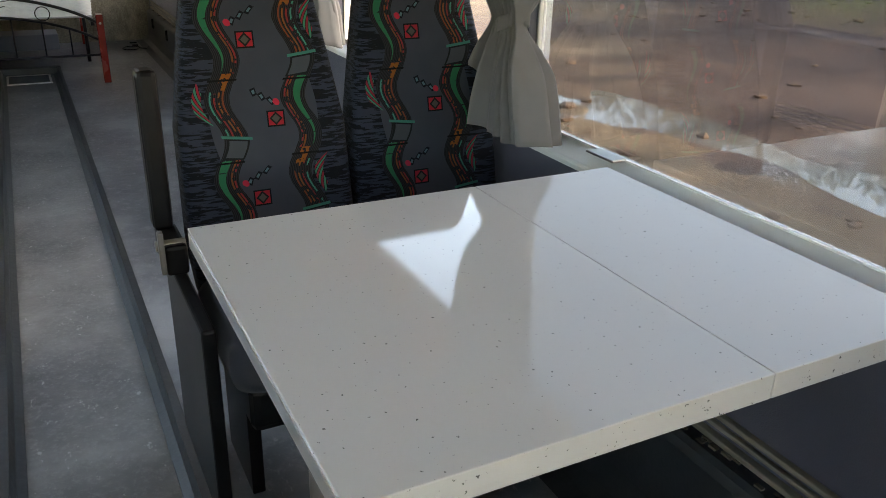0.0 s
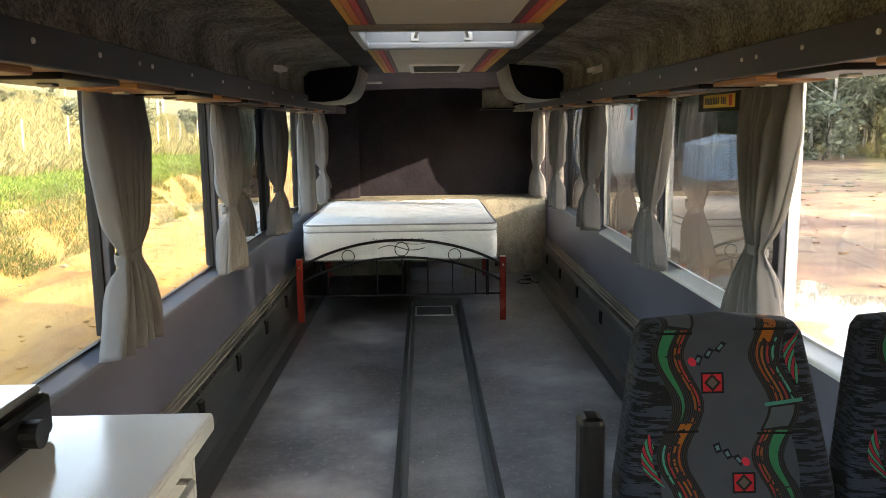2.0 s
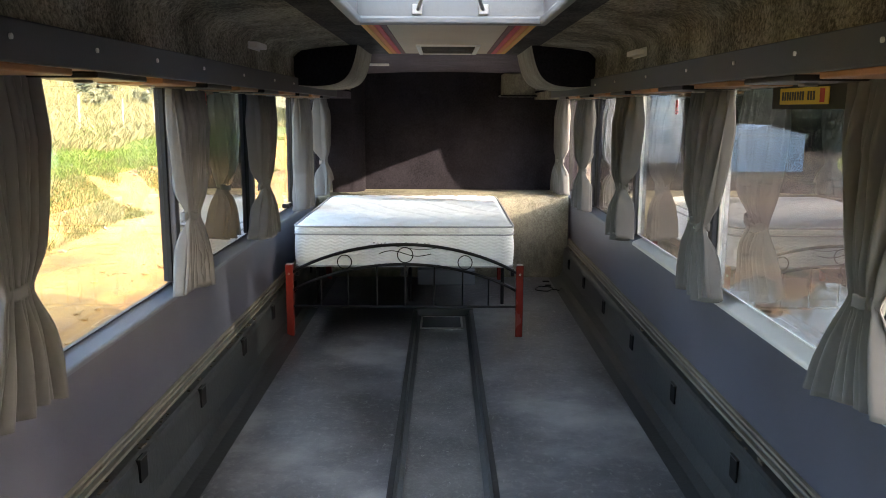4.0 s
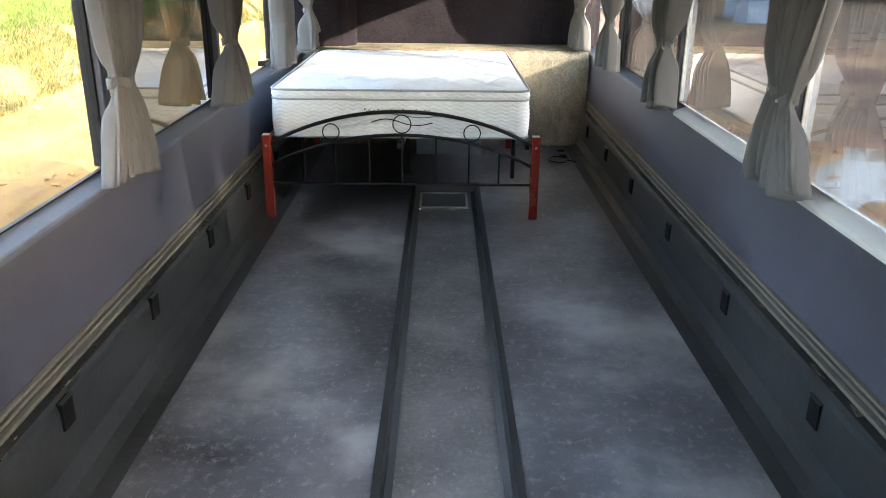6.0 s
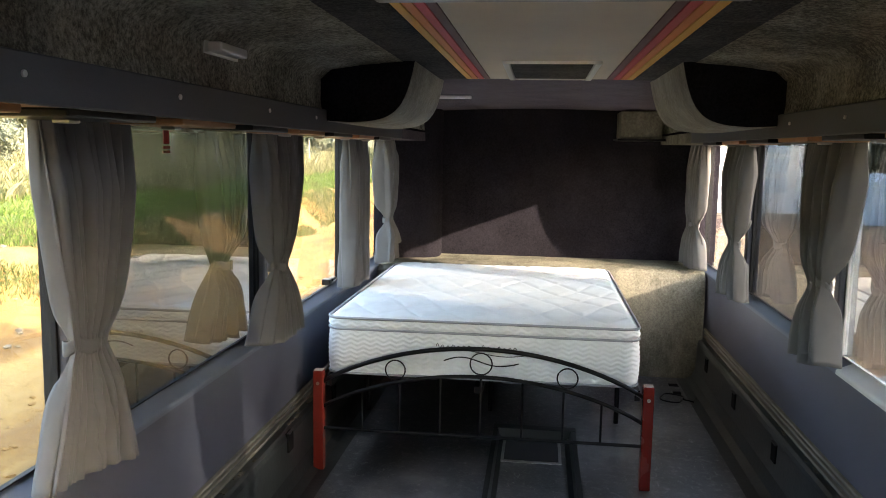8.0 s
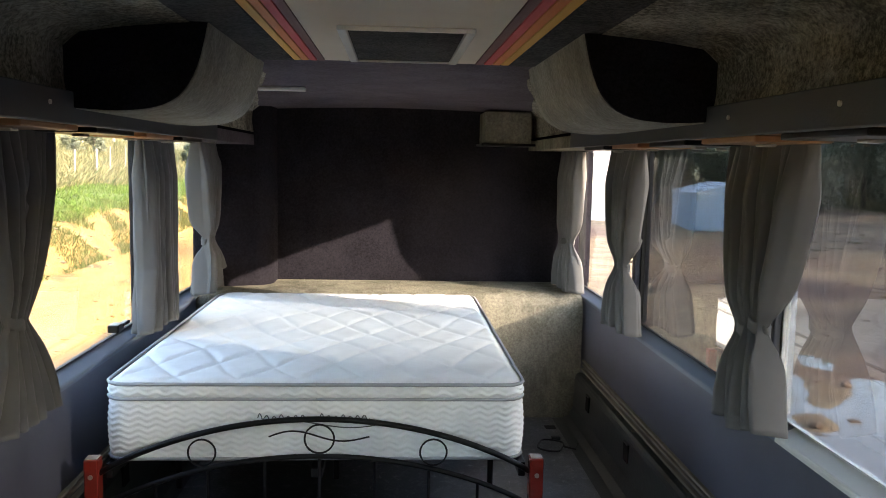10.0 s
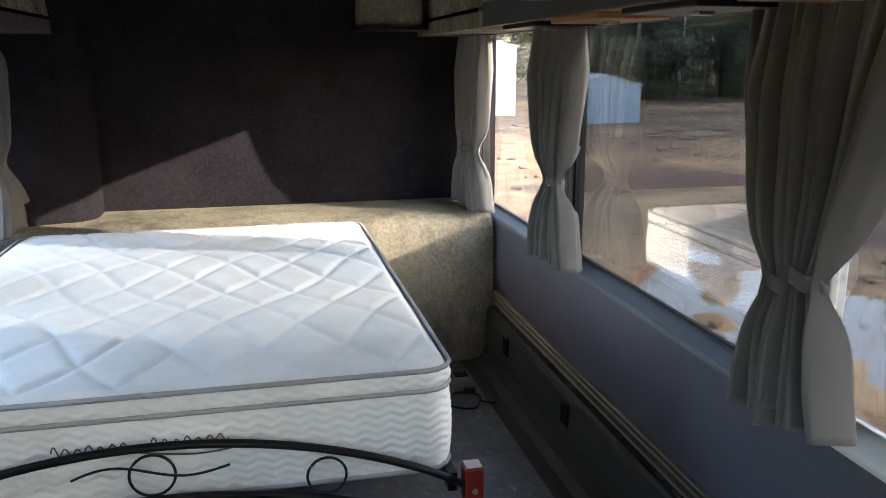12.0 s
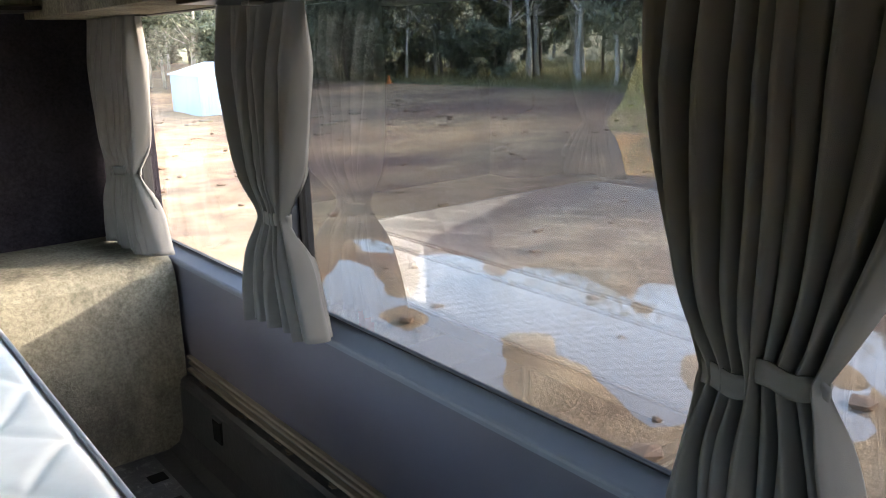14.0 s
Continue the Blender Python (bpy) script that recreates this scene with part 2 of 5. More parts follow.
def ground_material():
    """Yard earth: ochre track and cut bank on one side, red-brown churned dirt on the other; grass tint up the slope."""
    n = Nodes("yard_earth")
    x, y, z = n.xyz(n.pos)
    a = n.noise(0.16, 5, 0.6)
    b = n.noise(1.3, 6, 0.65)
    c = n.noise(14, 5, 0.7)
    tracks = n.noise(0.9, 4, 0.6, stretch=(1.0, 0.16, 1.0))
    right = n.ramp(b, (0.3, (0.18, 0.102, 0.052)), (0.5, (0.31, 0.198, 0.105)), (0.72, (0.45, 0.315, 0.18)))
    right = n.mix(n.ramp(a, (0.47, (0, 0, 0)), (0.6, (0.8, 0.8, 0.8))), right, (0.15, 0.07, 0.048))
    # freshly turned red soil beyond the puddles
    turned = n.m("ADD", n.m("SUBTRACT", y, x), n.m("MULTIPLY", n.m("SUBTRACT", b, 0.5), 5.0))
    turned = n.m("MULTIPLY", n.m("GREATER_THAN", n.m("ADD", x, n.m("MULTIPLY", b, 3.0)), 7.5), n.ramp(n.m("MULTIPLY", n.m("ADD", turned, 10.0), 0.05), (0.50, (1, 1, 1)), (0.78, (0, 0, 0))))
    right = n.mix(turned, right, n.ramp(c, (0.35, (0.055, 0.026, 0.017)), (0.65, (0.17, 0.085, 0.052))))
    left = n.ramp(tracks, (0.34, (0.18, 0.085, 0.018)), (0.48, (0.35, 0.185, 0.040)), (0.66, (0.46, 0.28, 0.08)))
    bank = n.ramp(b, (0.32, (0.12, 0.08, 0.025)), (0.5, (0.36, 0.18, 0.04)), (0.68, (0.21, 0.165, 0.065)))
    grass = n.ramp(b, (0.3, (0.06, 0.10, 0.015)), (0.6, (0.12, 0.155, 0.03)), (0.8, (0.20, 0.19, 0.065)))
    dry = n.ramp(b, (0.3, (0.10, 0.10, 0.035)), (0.7, (0.21, 0.185, 0.085)))
    wob = n.m("ADD", x, n.m("MULTIPLY", n.m("SUBTRACT", b, 0.5), 1.6))
    col = n.mix(n.ramp(n.m("ADD", n.m("MULTIPLY", x, 0.2), 0.5), (0.3, (0, 0, 0)), (0.7, (1, 1, 1))), left, right)
    col = n.mix(n.m("LESS_THAN", wob, -6.6), col, bank)
    col = n.mix(n.m("LESS_THAN", wob, -8.4), col, grass)
    col = n.mix(n.m("LESS_THAN", wob, -11.5), col, dry)
    col = n.mix(n.m("GREATER_THAN", wob, 29.0), col, dry)
    col = n.mix(n.m("MULTIPLY", c, 0.5), col, n.mix(0.5, col, (0.03, 0.02, 0.012)))
    n.bump(n.m("ADD", c, n.m("MULTIPLY", b, 2.0)), 0.7, 0.06)
    return n.done(col, 0.92)


def blades_material(name, a, b, c):
    n = Nodes(name)
    r = n.t.nodes.new("ShaderNodeNewGeometry").outputs["Random Per Island"]
    col = n.ramp(r, (0.0, a), (0.5, b), (1.0, c))
    n.done(col, 0.8)
    tl = n.t.nodes.new("ShaderNodeBsdfTranslucent")
    n.link(col, tl.inputs[0])
    mx = n.t.nodes.new("ShaderNodeMixShader")
    mx.inputs[0].default_value = 0.4
    n.link(n.bsdf.outputs[0], mx.inputs[1])
    n.link(tl.outputs[0], mx.inputs[2])
    n.link(mx.outputs[0], n.t.nodes["Material Output"].inputs["Surface"])
    return n.mat


M_FLOOR, M_AISLE = floor_material(), aisle_material()
M_WALL = plain("mauve_vinyl_wall", (0.074, 0.077, 0.102), 0.46, grain=300, var=0.3, bump=0.2)
M_SILL = plain("grey_painted_sill", (0.14, 0.16, 0.195), 0.62, var=0.12)
# the sill again, with the sun on its right front length put into the colour
M_SUNLIT_SILL = plain("sunlit_white_sill", (0.62, 0.62, 0.60), 0.5, var=0.12)
M_DUCT = plain("dark_rubber_duct", (0.030, 0.034, 0.035), 0.4, grain=40, var=0.45, bump=0.3, stain=3)
M_DUST = plain("dusty_ledge", (0.14, 0.12, 0.09), 0.9, grain=25, var=0.6, bump=0.5, stain=7)
M_RAIL = plain("aged_aluminium_track", (0.24, 0.22, 0.175), 0.5, 0.4, var=0.3)
M_ALU = plain("aluminium", (0.72, 0.72, 0.70), 0.3, 0.9, var=0.1)
M_WHITE = plain("white_enamel", (0.78, 0.78, 0.76), 0.35, var=0.06, bump=0.03)
M_RUBBER = plain("black_rubber", (0.015, 0.015, 0.016), 0.6, var=0.3)
M_BLACK = plain("black_paint", (0.007, 0.007, 0.008), 0.35, var=0.2, bump=0.05)
M_HOLE = plain("dark_recess", (0.004, 0.004, 0.004), 0.9)
M_BAND = plain("charcoal_vinyl_band", (0.055, 0.058, 0.064), 0.5, grain=120, var=0.3)
M_SHELF = plain("tan_vinyl", (0.42, 0.20, 0.09), 0.45, var=0.25)
M_CARPET_GREY = carpet("grey_lining_carpet", (0.13, 0.122, 0.098), (0.58, 0.55, 0.455), 0.5, 0.5)
M_CARPET_DARK = carpet("dark_grey_lining_carpet", (0.045, 0.046, 0.048), (0.15, 0.15, 0.148))
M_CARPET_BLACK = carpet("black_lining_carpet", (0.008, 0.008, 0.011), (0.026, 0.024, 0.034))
M_CARPET_PALE = carpet("pale_olive_lining_carpet", (0.15, 0.14, 0.11), (0.36, 0.34, 0.27), 0.7, 0.6)
M_CARPET_SHELL = carpet("pale_grey_lining_carpet", (0.27, 0.26, 0.22), (0.56, 0.54, 0.46), 0.7, 0.3)
M_CARPET_MAUVE = carpet("mauve_lining_carpet", (0.10, 0.088, 0.105), (0.17, 0.15, 0.175))
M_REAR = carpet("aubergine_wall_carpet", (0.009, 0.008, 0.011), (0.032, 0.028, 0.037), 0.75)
M_BEIGE = plain("beige_headlining", (0.60, 0.52, 0.41), 0.7, grain=200, var=0.1)
M_CURTAIN = fabric("grey_curtain_cloth", (0.145, 0.142, 0.142))
M_TICKING = fabric("white_mattress_ticking", (0.84, 0.86, 0.86), 1200)
M_PIPING = plain("grey_piping", (0.38, 0.40, 0.42), 0.7, grain=600)
M_LOGO = plain("grey_stitching", (0.10, 0.10, 0.11), 0.8)
M_WOOD = plain("red_stained_wood", (0.24, 0.022, 0.014), 0.28, grain=40, var=0.35, bump=0.05)
M_WOODTOP = plain("pale_post_cap", (0.62, 0.5, 0.44), 0.4)
M_COUNTER = plain("white_laminate", (0.74, 0.73, 0.70), 0.12, grain=300, var=0.05, bump=0.02)
M_CABINET = plain("cream_cabinet_board", (0.70, 0.67, 0.60), 0.45, var=0.06, bump=0.03)
M_HATCH = plain("dull_aluminium", (0.22, 0.22, 0.215), 0.38, 0.7, var=0.15)
M_STEEL = plain("brushed_steel", (0.45, 0.42, 0.38), 0.3, 0.9)
M_SEAT = seat_material()
M_SEATDARK = fabric("charcoal_moquette", (0.035, 0.038, 0.048), 700)
M_GLASS = glass("clear_glass", (0.88, 0.89, 0.885), 0.7)
M_TINT = glass("tinted_glass", (0.41, 0.435, 0.455), 1.45)
M_TINT_DEEP = glass("deep_tinted_glass", (0.28, 0.315, 0.355), 1.7)
M_GROUND = ground_material()
M_WATER = Nodes("puddle_water").done((0.20, 0.155, 0.12), 0.03)
M_STRIPES = [plain("stripe_" + k, c, 0.6, grain=250, var=0.1) for k, c in (("amber", (0.75, 0.36, 0.04)), ("orange", (0.75, 0.20, 0.03)), ("red", (0.60, 0.035, 0.04)), ("maroon", (0.12, 0.02, 0.022)))]
M_SHED = plain("blue_grey_steel_cladding", (0.34, 0.46, 0.56), 0.5, var=0.1)
M_ROOF = plain("pale_steel_roof", (0.55, 0.62, 0.66), 0.45, var=0.1)
M_BARK = plain("gum_bark", (0.52, 0.48, 0.42), 0.9, grain=9, var=0.5, bump=0.6, stain=1.2, dist=0.03)
M_DARKBARK = plain("dark_bark", (0.06, 0.05, 0.04), 0.9, grain=9, var=0.5, bump=0.6)
M_LEAF = blades_material("gum_leaves", (0.11, 0.13, 0.09), (0.19, 0.21, 0.14), (0.31, 0.32, 0.22))
M_GREEN = blades_material("green_grass", (0.05, 0.11, 0.010), (0.095, 0.165, 0.020), (0.17, 0.20, 0.05))
M_DRY = blades_material("dry_grass", (0.15, 0.14, 0.06), (0.26, 0.225, 0.115), (0.11, 0.13, 0.045))
M_WEED = blades_material("bank_weed_leaves", (0.045, 0.075, 0.012), (0.10, 0.12, 0.03), (0.21, 0.18, 0.075))
M_POST = plain("weathered_post", (0.30, 0.27, 0.22), 0.9, grain=20, var=0.3)
M_YELLOW = plain("yellow_sign", (0.70, 0.48, 0.06), 0.4, var=0.05)
M_RED = plain("red_print", (0.55, 0.03, 0.03), 0.4)
M_ORANGE = plain("orange_plastic", (0.80, 0.20, 0.03), 0.5)
M_LAMP = plain("white_lamp_cover", (0.72, 0.70, 0.66), 0.4, var=0.05)
M_TABLE = Nodes("white_speckled_laminate")
_f = M_TABLE.noise(150, 2, 0.5)
M_TABLE = M_TABLE.done(M_TABLE.ramp(_f, (0.255, (0.1, 0.1, 0.1)), (0.30, (0.52, 0.515, 0.505))), 0.06)
_m = Nodes("translucent_hatch_dome")
_tl = _m.t.nodes.new("ShaderNodeBsdfTranslucent")
_tl.inputs[0].default_value = (0.52, 0.53, 0.52, 1)
_m.link(_tl.outputs[0], _m.t.nodes["Material Output"].inputs["Surface"])
M_DOME = _m.mat


# ---- mesh helpers ----
def thing(name, at, label, category, group="", kind=""):
    ob = new(name)
    ob.location = at
    ob.empty_display_size = 0.1
    return tagged(ob, label, category, group, kind)


def finish(name, bm, mat, smooth=False):
    me = bpy.data.meshes.new(name)
    bm.normal_update()
    bm.to_mesh(me)
    bm.free()
    for p in me.polygons:
        p.use_smooth = smooth
    me.materials.append(mat)
    return me


def part(name, bm, mat, parent, label="", smooth=False):
    """One mesh under a thing or a part; coordinates are the world's."""
    ob = new(name, finish(name, bm, mat, smooth))
    bpy.context.view_layer.update()
    off = Vector((0, 0, 0))
    p = parent
    while p:
        off += p.location
        p = p.parent
    ob.data.transform(Matrix.Translation(-off))
    ob.parent = parent
    return tagged(ob, label)


def solid(name, bm, mat, label, category, kind="structure", smooth=False):
    ob = new(name, finish(name, bm, mat, smooth))
    return tagged(ob, label, category, "", kind)


def box(x0, x1, y0, y1, z0, z1, bev=0.0, bm=None, seg=2):
    b = bmesh.new()
    bmesh.ops.create_cube(b, size=1)
    for v in b.verts:
        v.co = Vector((x0 + (v.co.x + 0.5) * (x1 - x0), y0 + (v.co.y + 0.5) * (y1 - y0), z0 + (v.co.z + 0.5) * (z1 - z0)))
    if bev:
        bmesh.ops.bevel(b, geom=b.edges[:], offset=bev, segments=seg, affect="EDGES", profile=0.5)
    if bm is None:
        return b
    me = bpy.data.meshes.new("tmp")
    b.to_mesh(me)
    b.free()
    bm.from_mesh(me)
    bpy.data.meshes.remove(me)
    return bm


def tube(pts, r, n=8, bm=None, r1=None):
    """A round bar swept along points, tapering from r to r1."""
    bm = bm or bmesh.new()
    pts = [Vector(p) for p in pts]
    rings = []
    for i, p in enumerate(pts):
        d = (pts[min(i + 1, len(pts) - 1)] - pts[max(i - 1, 0)]).normalized()
        up = Vector((0, 0, 1)) if abs(d.z) < 0.9 else Vector((0, 1, 0))
        a = d.cross(up).normalized()
        b = a.cross(d)
        rr = r if r1 is None else r + (r1 - r) * i / (len(pts) - 1)
        rings.append([bm.verts.new(p + (a * math.cos(6.2832 * k / n) + b * math.sin(6.2832 * k / n)) * rr) for k in range(n)])
    for q0, q1 in zip(rings, rings[1:]):
        for k in range(n):
            bm.faces.new((q0[k], q0[(k + 1) % n], q1[(k + 1) % n], q1[k]))
    bm.faces.new(rings[0][::-1])
    bm.faces.new(rings[-1])
    return bm


def ring(c, r, w, axis="y", n=28):
    pts = [Vector(c) + (Vector((math.cos(a), 0, math.sin(a))) if axis == "y" else Vector((math.cos(a), math.sin(a), 0))) * r for a in [6.2832 * k / n for k in range(n + 1)]]
    return tube(pts, w, 6)


def sheet(f, nu, nv, bm=None):
    """A surface from f(u, v), u and v from 0 to 1."""
    bm = bm or bmesh.new()
    g = [[bm.verts.new(f(i / nu, j / nv)) for j in range(nv + 1)] for i in range(nu + 1)]
    for i in range(nu):
        for j in range(nv):
            bm.faces.new((g[i][j], g[i + 1][j], g[i + 1][j + 1], g[i][j + 1]))
    return bm


def prism(profile, y0, y1, bm=None):
    """A closed (x, z) outline drawn out from y0 to y1."""
    bm = bm or bmesh.new()
    a = [bm.verts.new((x, y0, z)) for x, z in profile]
    b = [bm.verts.new((x, y1, z)) for x, z in profile]
    k = len(profile)
    for i in range(k):
        bm.faces.new((a[i], a[(i + 1) % k], b[(i + 1) % k], b[i]))
    bm.faces.new(a[::-1])
    bm.faces.new(b)
    bmesh.ops.recalc_face_normals(bm, faces=bm.faces[:])
    return bm



# ---- the bus: floor, walls, ceiling ----
FRONT, REAR = -2.6, 8.69
WALL, SILL, TOP = 1.12, 0.74, 1.565
PILLARS = [-1.18, 0.22, 1.62, 3.02, 4.42, 5.82, 7.22]
AIS, DEEP, AEND = 0.20, -0.045, 7.03

fl = box(-WALL - 0.1, -AIS, FRONT, REAR, -0.12, 0.0)
box(AIS, WALL + 0.1, FRONT, REAR, -0.12, 0.0, bm=fl)
box(-AIS, AIS, AEND, REAR, -0.12, 0.0, bm=fl)
floor = solid("floor", fl, M_FLOOR, "worn dark grey vinyl bus floor with scuffs", "floor")
solid("floor_aisle", box(-AIS, AIS, FRONT, AEND, -0.14, DEEP), M_AISLE, "sunken speckled grey vinyl aisle strip", "floor")
for sx in (-1, 1):
    # coved edge strip of the sunken aisle; its dark colour includes the step's shade
    pr = [(sx * (AIS - 0.035), DEEP + 0.002), (sx * (AIS - 0.014), DEEP + 0.012), (sx * (AIS - 0.004), 0.004), (sx * (AIS + 0.02), 0.006), (sx * (AIS + 0.024), -0.01), (sx * (AIS + 0.01), -0.06), (sx * (AIS - 0.05), -0.06)]
    solid("trim_aisle_" + ("left" if sx < 0 else "right"), prism(pr, FRONT + 0.1, AEND), M_DUCT, "rubber edging along the sunken aisle, darkened for the step's shade", "trim")

# end edging, the shade round the end of the recess put into its colour
solid("trim_aisle_end", box(-AIS - 0.024, AIS + 0.024, AEND - 0.035, AEND + 0.03, DEEP - 0.01, 0.009, bev=0.006), M_DUCT, "rubber edging across the end of the aisle, darkened for the step's shade", "trim")


def side_wall(sx):
    nm = "left" if sx < 0 else "right"

    def bx(a, b, *r, **k):
        return box(min(sx * a, sx * b), max(sx * a, sx * b), *r, **k)
    wall = bx(WALL, 1.185, FRONT, REAR + 0.1, -0.1, SILL - 0.044)
    bx(WALL + 0.03, 1.25, FRONT, REAR + 0.1, TOP + 0.03, 1.925, bm=wall)
    solid("wall_" + nm, wall, M_WALL, "mauve-grey vinyl lined lower bus wall", "wall")
    # right front length is whitened to carry the sunlight lying on it
    for y0, y1, m, word in ((FRONT, 5.85, M_SILL if sx < 0 else M_SUNLIT_SILL, "front"), (5.851, REAR - 0.1, M_SILL, "rear")):
        solid("sill_%s_%s" % (nm, word), prism([(sx * a, SILL + b) for a, b in ((1.112, -0.034), (1.114, -0.028), (1.119, -0.024), (1.176, 0.0), (1.176, -0.044), (1.112, -0.044))], y0, y1), m, ("white" if m is M_SUNLIT_SILL else "blue-grey") + " painted window sill along the wall, whitened where sunlit", "sill")
    # heater duct with a rounded top edge
    zt = 0.275
    pr = [(sx * 1.035, 0.0), (sx * 1.045, 0.03), (sx * 1.062, 0.08), (sx * 1.068, zt - 0.03), (sx * 1.074, zt - 0.01), (sx * 1.086, zt), (sx * WALL, zt), (sx * WALL, 0.0)]
    solid("duct_" + nm, prism(pr, 0.0, 8.19), M_DUCT, "dark rubber-clad heater duct along the floor edge", "duct")
    pr = [(sx * 0.94, 0.0), (sx * 1.0, 0.004), (sx * 1.04, 0.022), (sx * 1.05, 0.05), (sx * 1.06, 0.0)]
    solid("cove_" + nm, prism(pr, 0.0, 8.19), M_DUCT, "coved vinyl edge where floor meets duct", "trim")
    du = bmesh.new()
    rnd = random.Random(5 + sx)
    for k in range(120):
        y = rnd.uniform(0.2, 8.1)
        r = rnd.uniform(0.004, 0.014)
        x = sx * rnd.uniform(1.09, 1.113)
        box(min(x, x + r), max(x, x + r), y, y + r * rnd.uniform(1, 3), zt, zt + r * 0.4, bm=du)
    tagged(new("debris", finish("debris", du, M_DUST)), "crumbs of dirt on top of the heater duct", "debris", "", "stuff")
    # seat track on the wall: two grooved strips
    tr = thing("seat_track", (sx * WALL, 4.0, 0.30), "aged aluminium seat track screwed along the wall foot", "track", "", "structure")
    for i, (z0, z1, d) in enumerate(((0.290, 0.303, 0.020), (0.317, 0.327, 0.013), (0.342, 0.353, 0.017))):
        part("strip", bx(WALL - d, WALL, -0.6, 8.19, z0, z1, bev=0.003), M_RAIL, tr)
    # outlet holes
    if sx < 0:
        ys = [1.62, 2.36, 3.10, 3.84, 4.56, 5.31, 6.05, 6.80, 7.5]
        zc = 0.225
    else:
        ys = [2.3, 3.12, 3.93, 4.72, 5.55, 6.36, 7.12, 7.85]
        zc = 0.19
    for y in ys:
        o = thing("duct_outlet", (sx * 1.066, y, zc), "small dark rectangular outlet cut in the duct", "outlet", "duct outlets " + nm, "structure")
        part("hole", bx(1.058, 1.09, y - 0.032, y + 0.032, zc - 0.042, zc + 0.042), M_HOLE, o)
        part("lip", bx(1.055, 1.0668, y - 0.036, y + 0.036, zc + 0.042, zc + 0.046), M_DUCT, o)
    # pillars and windows
    for i, y in enumerate(PILLARS):
        solid("pillar_%s_%d" % (nm, i + 1), bx(1.135, 1.19, y + 0.125, y + 0.175, SILL - 0.003, TOP + 0.035, bev=0.006), M_WALL, "mauve-grey window pillar", "pillar")
    edges = [FRONT + 0.05] + PILLARS + [REAR - 0.07]
    for i in range(len(edges) - 1):
        y0 = edges[i] + (0.175 if i else 0.0)
        y1 = edges[i + 1] + (0.125 if i < len(edges) - 2 else 0.0)
        mid = 0.5 * (y0 + y1)
        tint = (4.2 < mid < 5.7) if sx < 0 else not (1.6 < mid < 3.0 or mid > 7.2)
        w = thing("window_%s_%d" % (nm, i + 1), (sx * 1.2, mid, SILL), ("tinted" if tint else "clear") + " fixed side window in a " + ("sunlit-white coloured" if sx > 0 and 0.3 < mid < 5.8 else "black rubber") + " frame", "window", "", "structure")
        # white on these right-hand frames stands for sun on the window reveals
        fm = M_WHITE if sx > 0 and 0.3 < mid < 5.8 else M_RUBBER
        fw = 0.008
        part("frame_bottom", bx(1.165, 1.18, y0, y1, SILL + 0.001, SILL + 0.005), fm, w)
        part("frame_top", bx(1.158, 1.20, y0, y1, TOP + 0.005, TOP + 0.03, bev=0.004), fm, w)
        part("frame_side", bx(1.159, 1.199, y0, y0 + fw, SILL + fw, TOP + 0.005, bev=0.003), fm, w)
        part("frame_side", bx(1.159, 1.199, y1 - fw, y1, SILL + fw, TOP + 0.005, bev=0.003), fm, w)
        part("pane", bx(1.170, 1.174, y0 + 0.004, y1 - 0.004, SILL + 0.004, TOP + 0.02), (M_TINT_DEEP if sx < 0 else M_TINT) if tint else M_GLASS, w)
    # luggage shelf: band, underside, plates
    sh = thing("parcel_shelf", (sx * 0.83, 3.0, TOP), "charcoal-fronted parcel shelf edge with tan underside", "shelf", "", "structure")
    part("front_band", bx(0.815, 0.83, FRONT, 7.40, TOP, 1.648, bev=0.004), M_BAND, sh)
    part("underside", bx(0.83, WALL + 0.06, FRONT, 7.40, TOP + 0.004, TOP + 0.02), M_SHELF, sh)
    part("end_block", bx(0.83, 1.10, 7.38, REAR - 0.02, TOP + 0.002, TOP + 0.06), M_CARPET_MAUVE if sx < 0 else M_CARPET_PALE, sh)
    y = -1.5
    k = 0
    while y < 7.1:
        part("service_panel", bx(0.86, 1.06, y, y + 0.34, TOP - 0.012, TOP + 0.004, bev=0.004), M_BLACK if k % 2 == 0 else M_SHELF, sh, "black vent plate" if k % 2 == 0 else "")
        part("panel_clip", bx(0.95, 0.99, y + 0.15, y + 0.19, TOP - 0.02, TOP - 0.011, bev=0.003), M_STEEL, sh)
        y += 0.47
        k += 1
    for y in (2.04, 2.36, 2.62, 2.72, 3.1, 3.5, 3.95, 4.5, 5.1, 5.6):
        part("stud", tube([(sx * 0.816, y, 1.612), (sx * 0.811, y, 1.612)], 0.006, 8), M_LAMP, sh)
    # lining from shelf to ceiling
    ln = sheet(lambda u, v: Vector((sx * np.interp(u, (0, 0.3, 0.5, 0.62, 0.8, 1), (0.832, 0.842, 0.838, 0.80, 0.68, 0.525)), FRONT + v * (REAR - FRONT), np.interp(u, (0, 0.3, 0.5, 0.62, 0.8, 1), (1.64, 1.70, 1.76, 1.795, 1.813, 1.826)))), 24, 30)
    solid("lining_" + nm, ln, M_CARPET_GREY, "grey carpet lining curving from shelf to ceiling", "lining", smooth=True)
    # end of the luggage rack: rounded carpeted bulge with a dark end face
    prof = [(0.815, 1.605)] + [(0.76 - 0.28 * t - 0.045 * math.sin(t * math.pi), 1.600 + 0.010 * t + 0.22 * t ** 3.2) for t in [k / 16 for k in range(17)]][1:] + [(0.47, 1.84), (0.84, 1.84), (0.84, 1.605)]
    outer = [(sx * x, z) for x, z in prof]
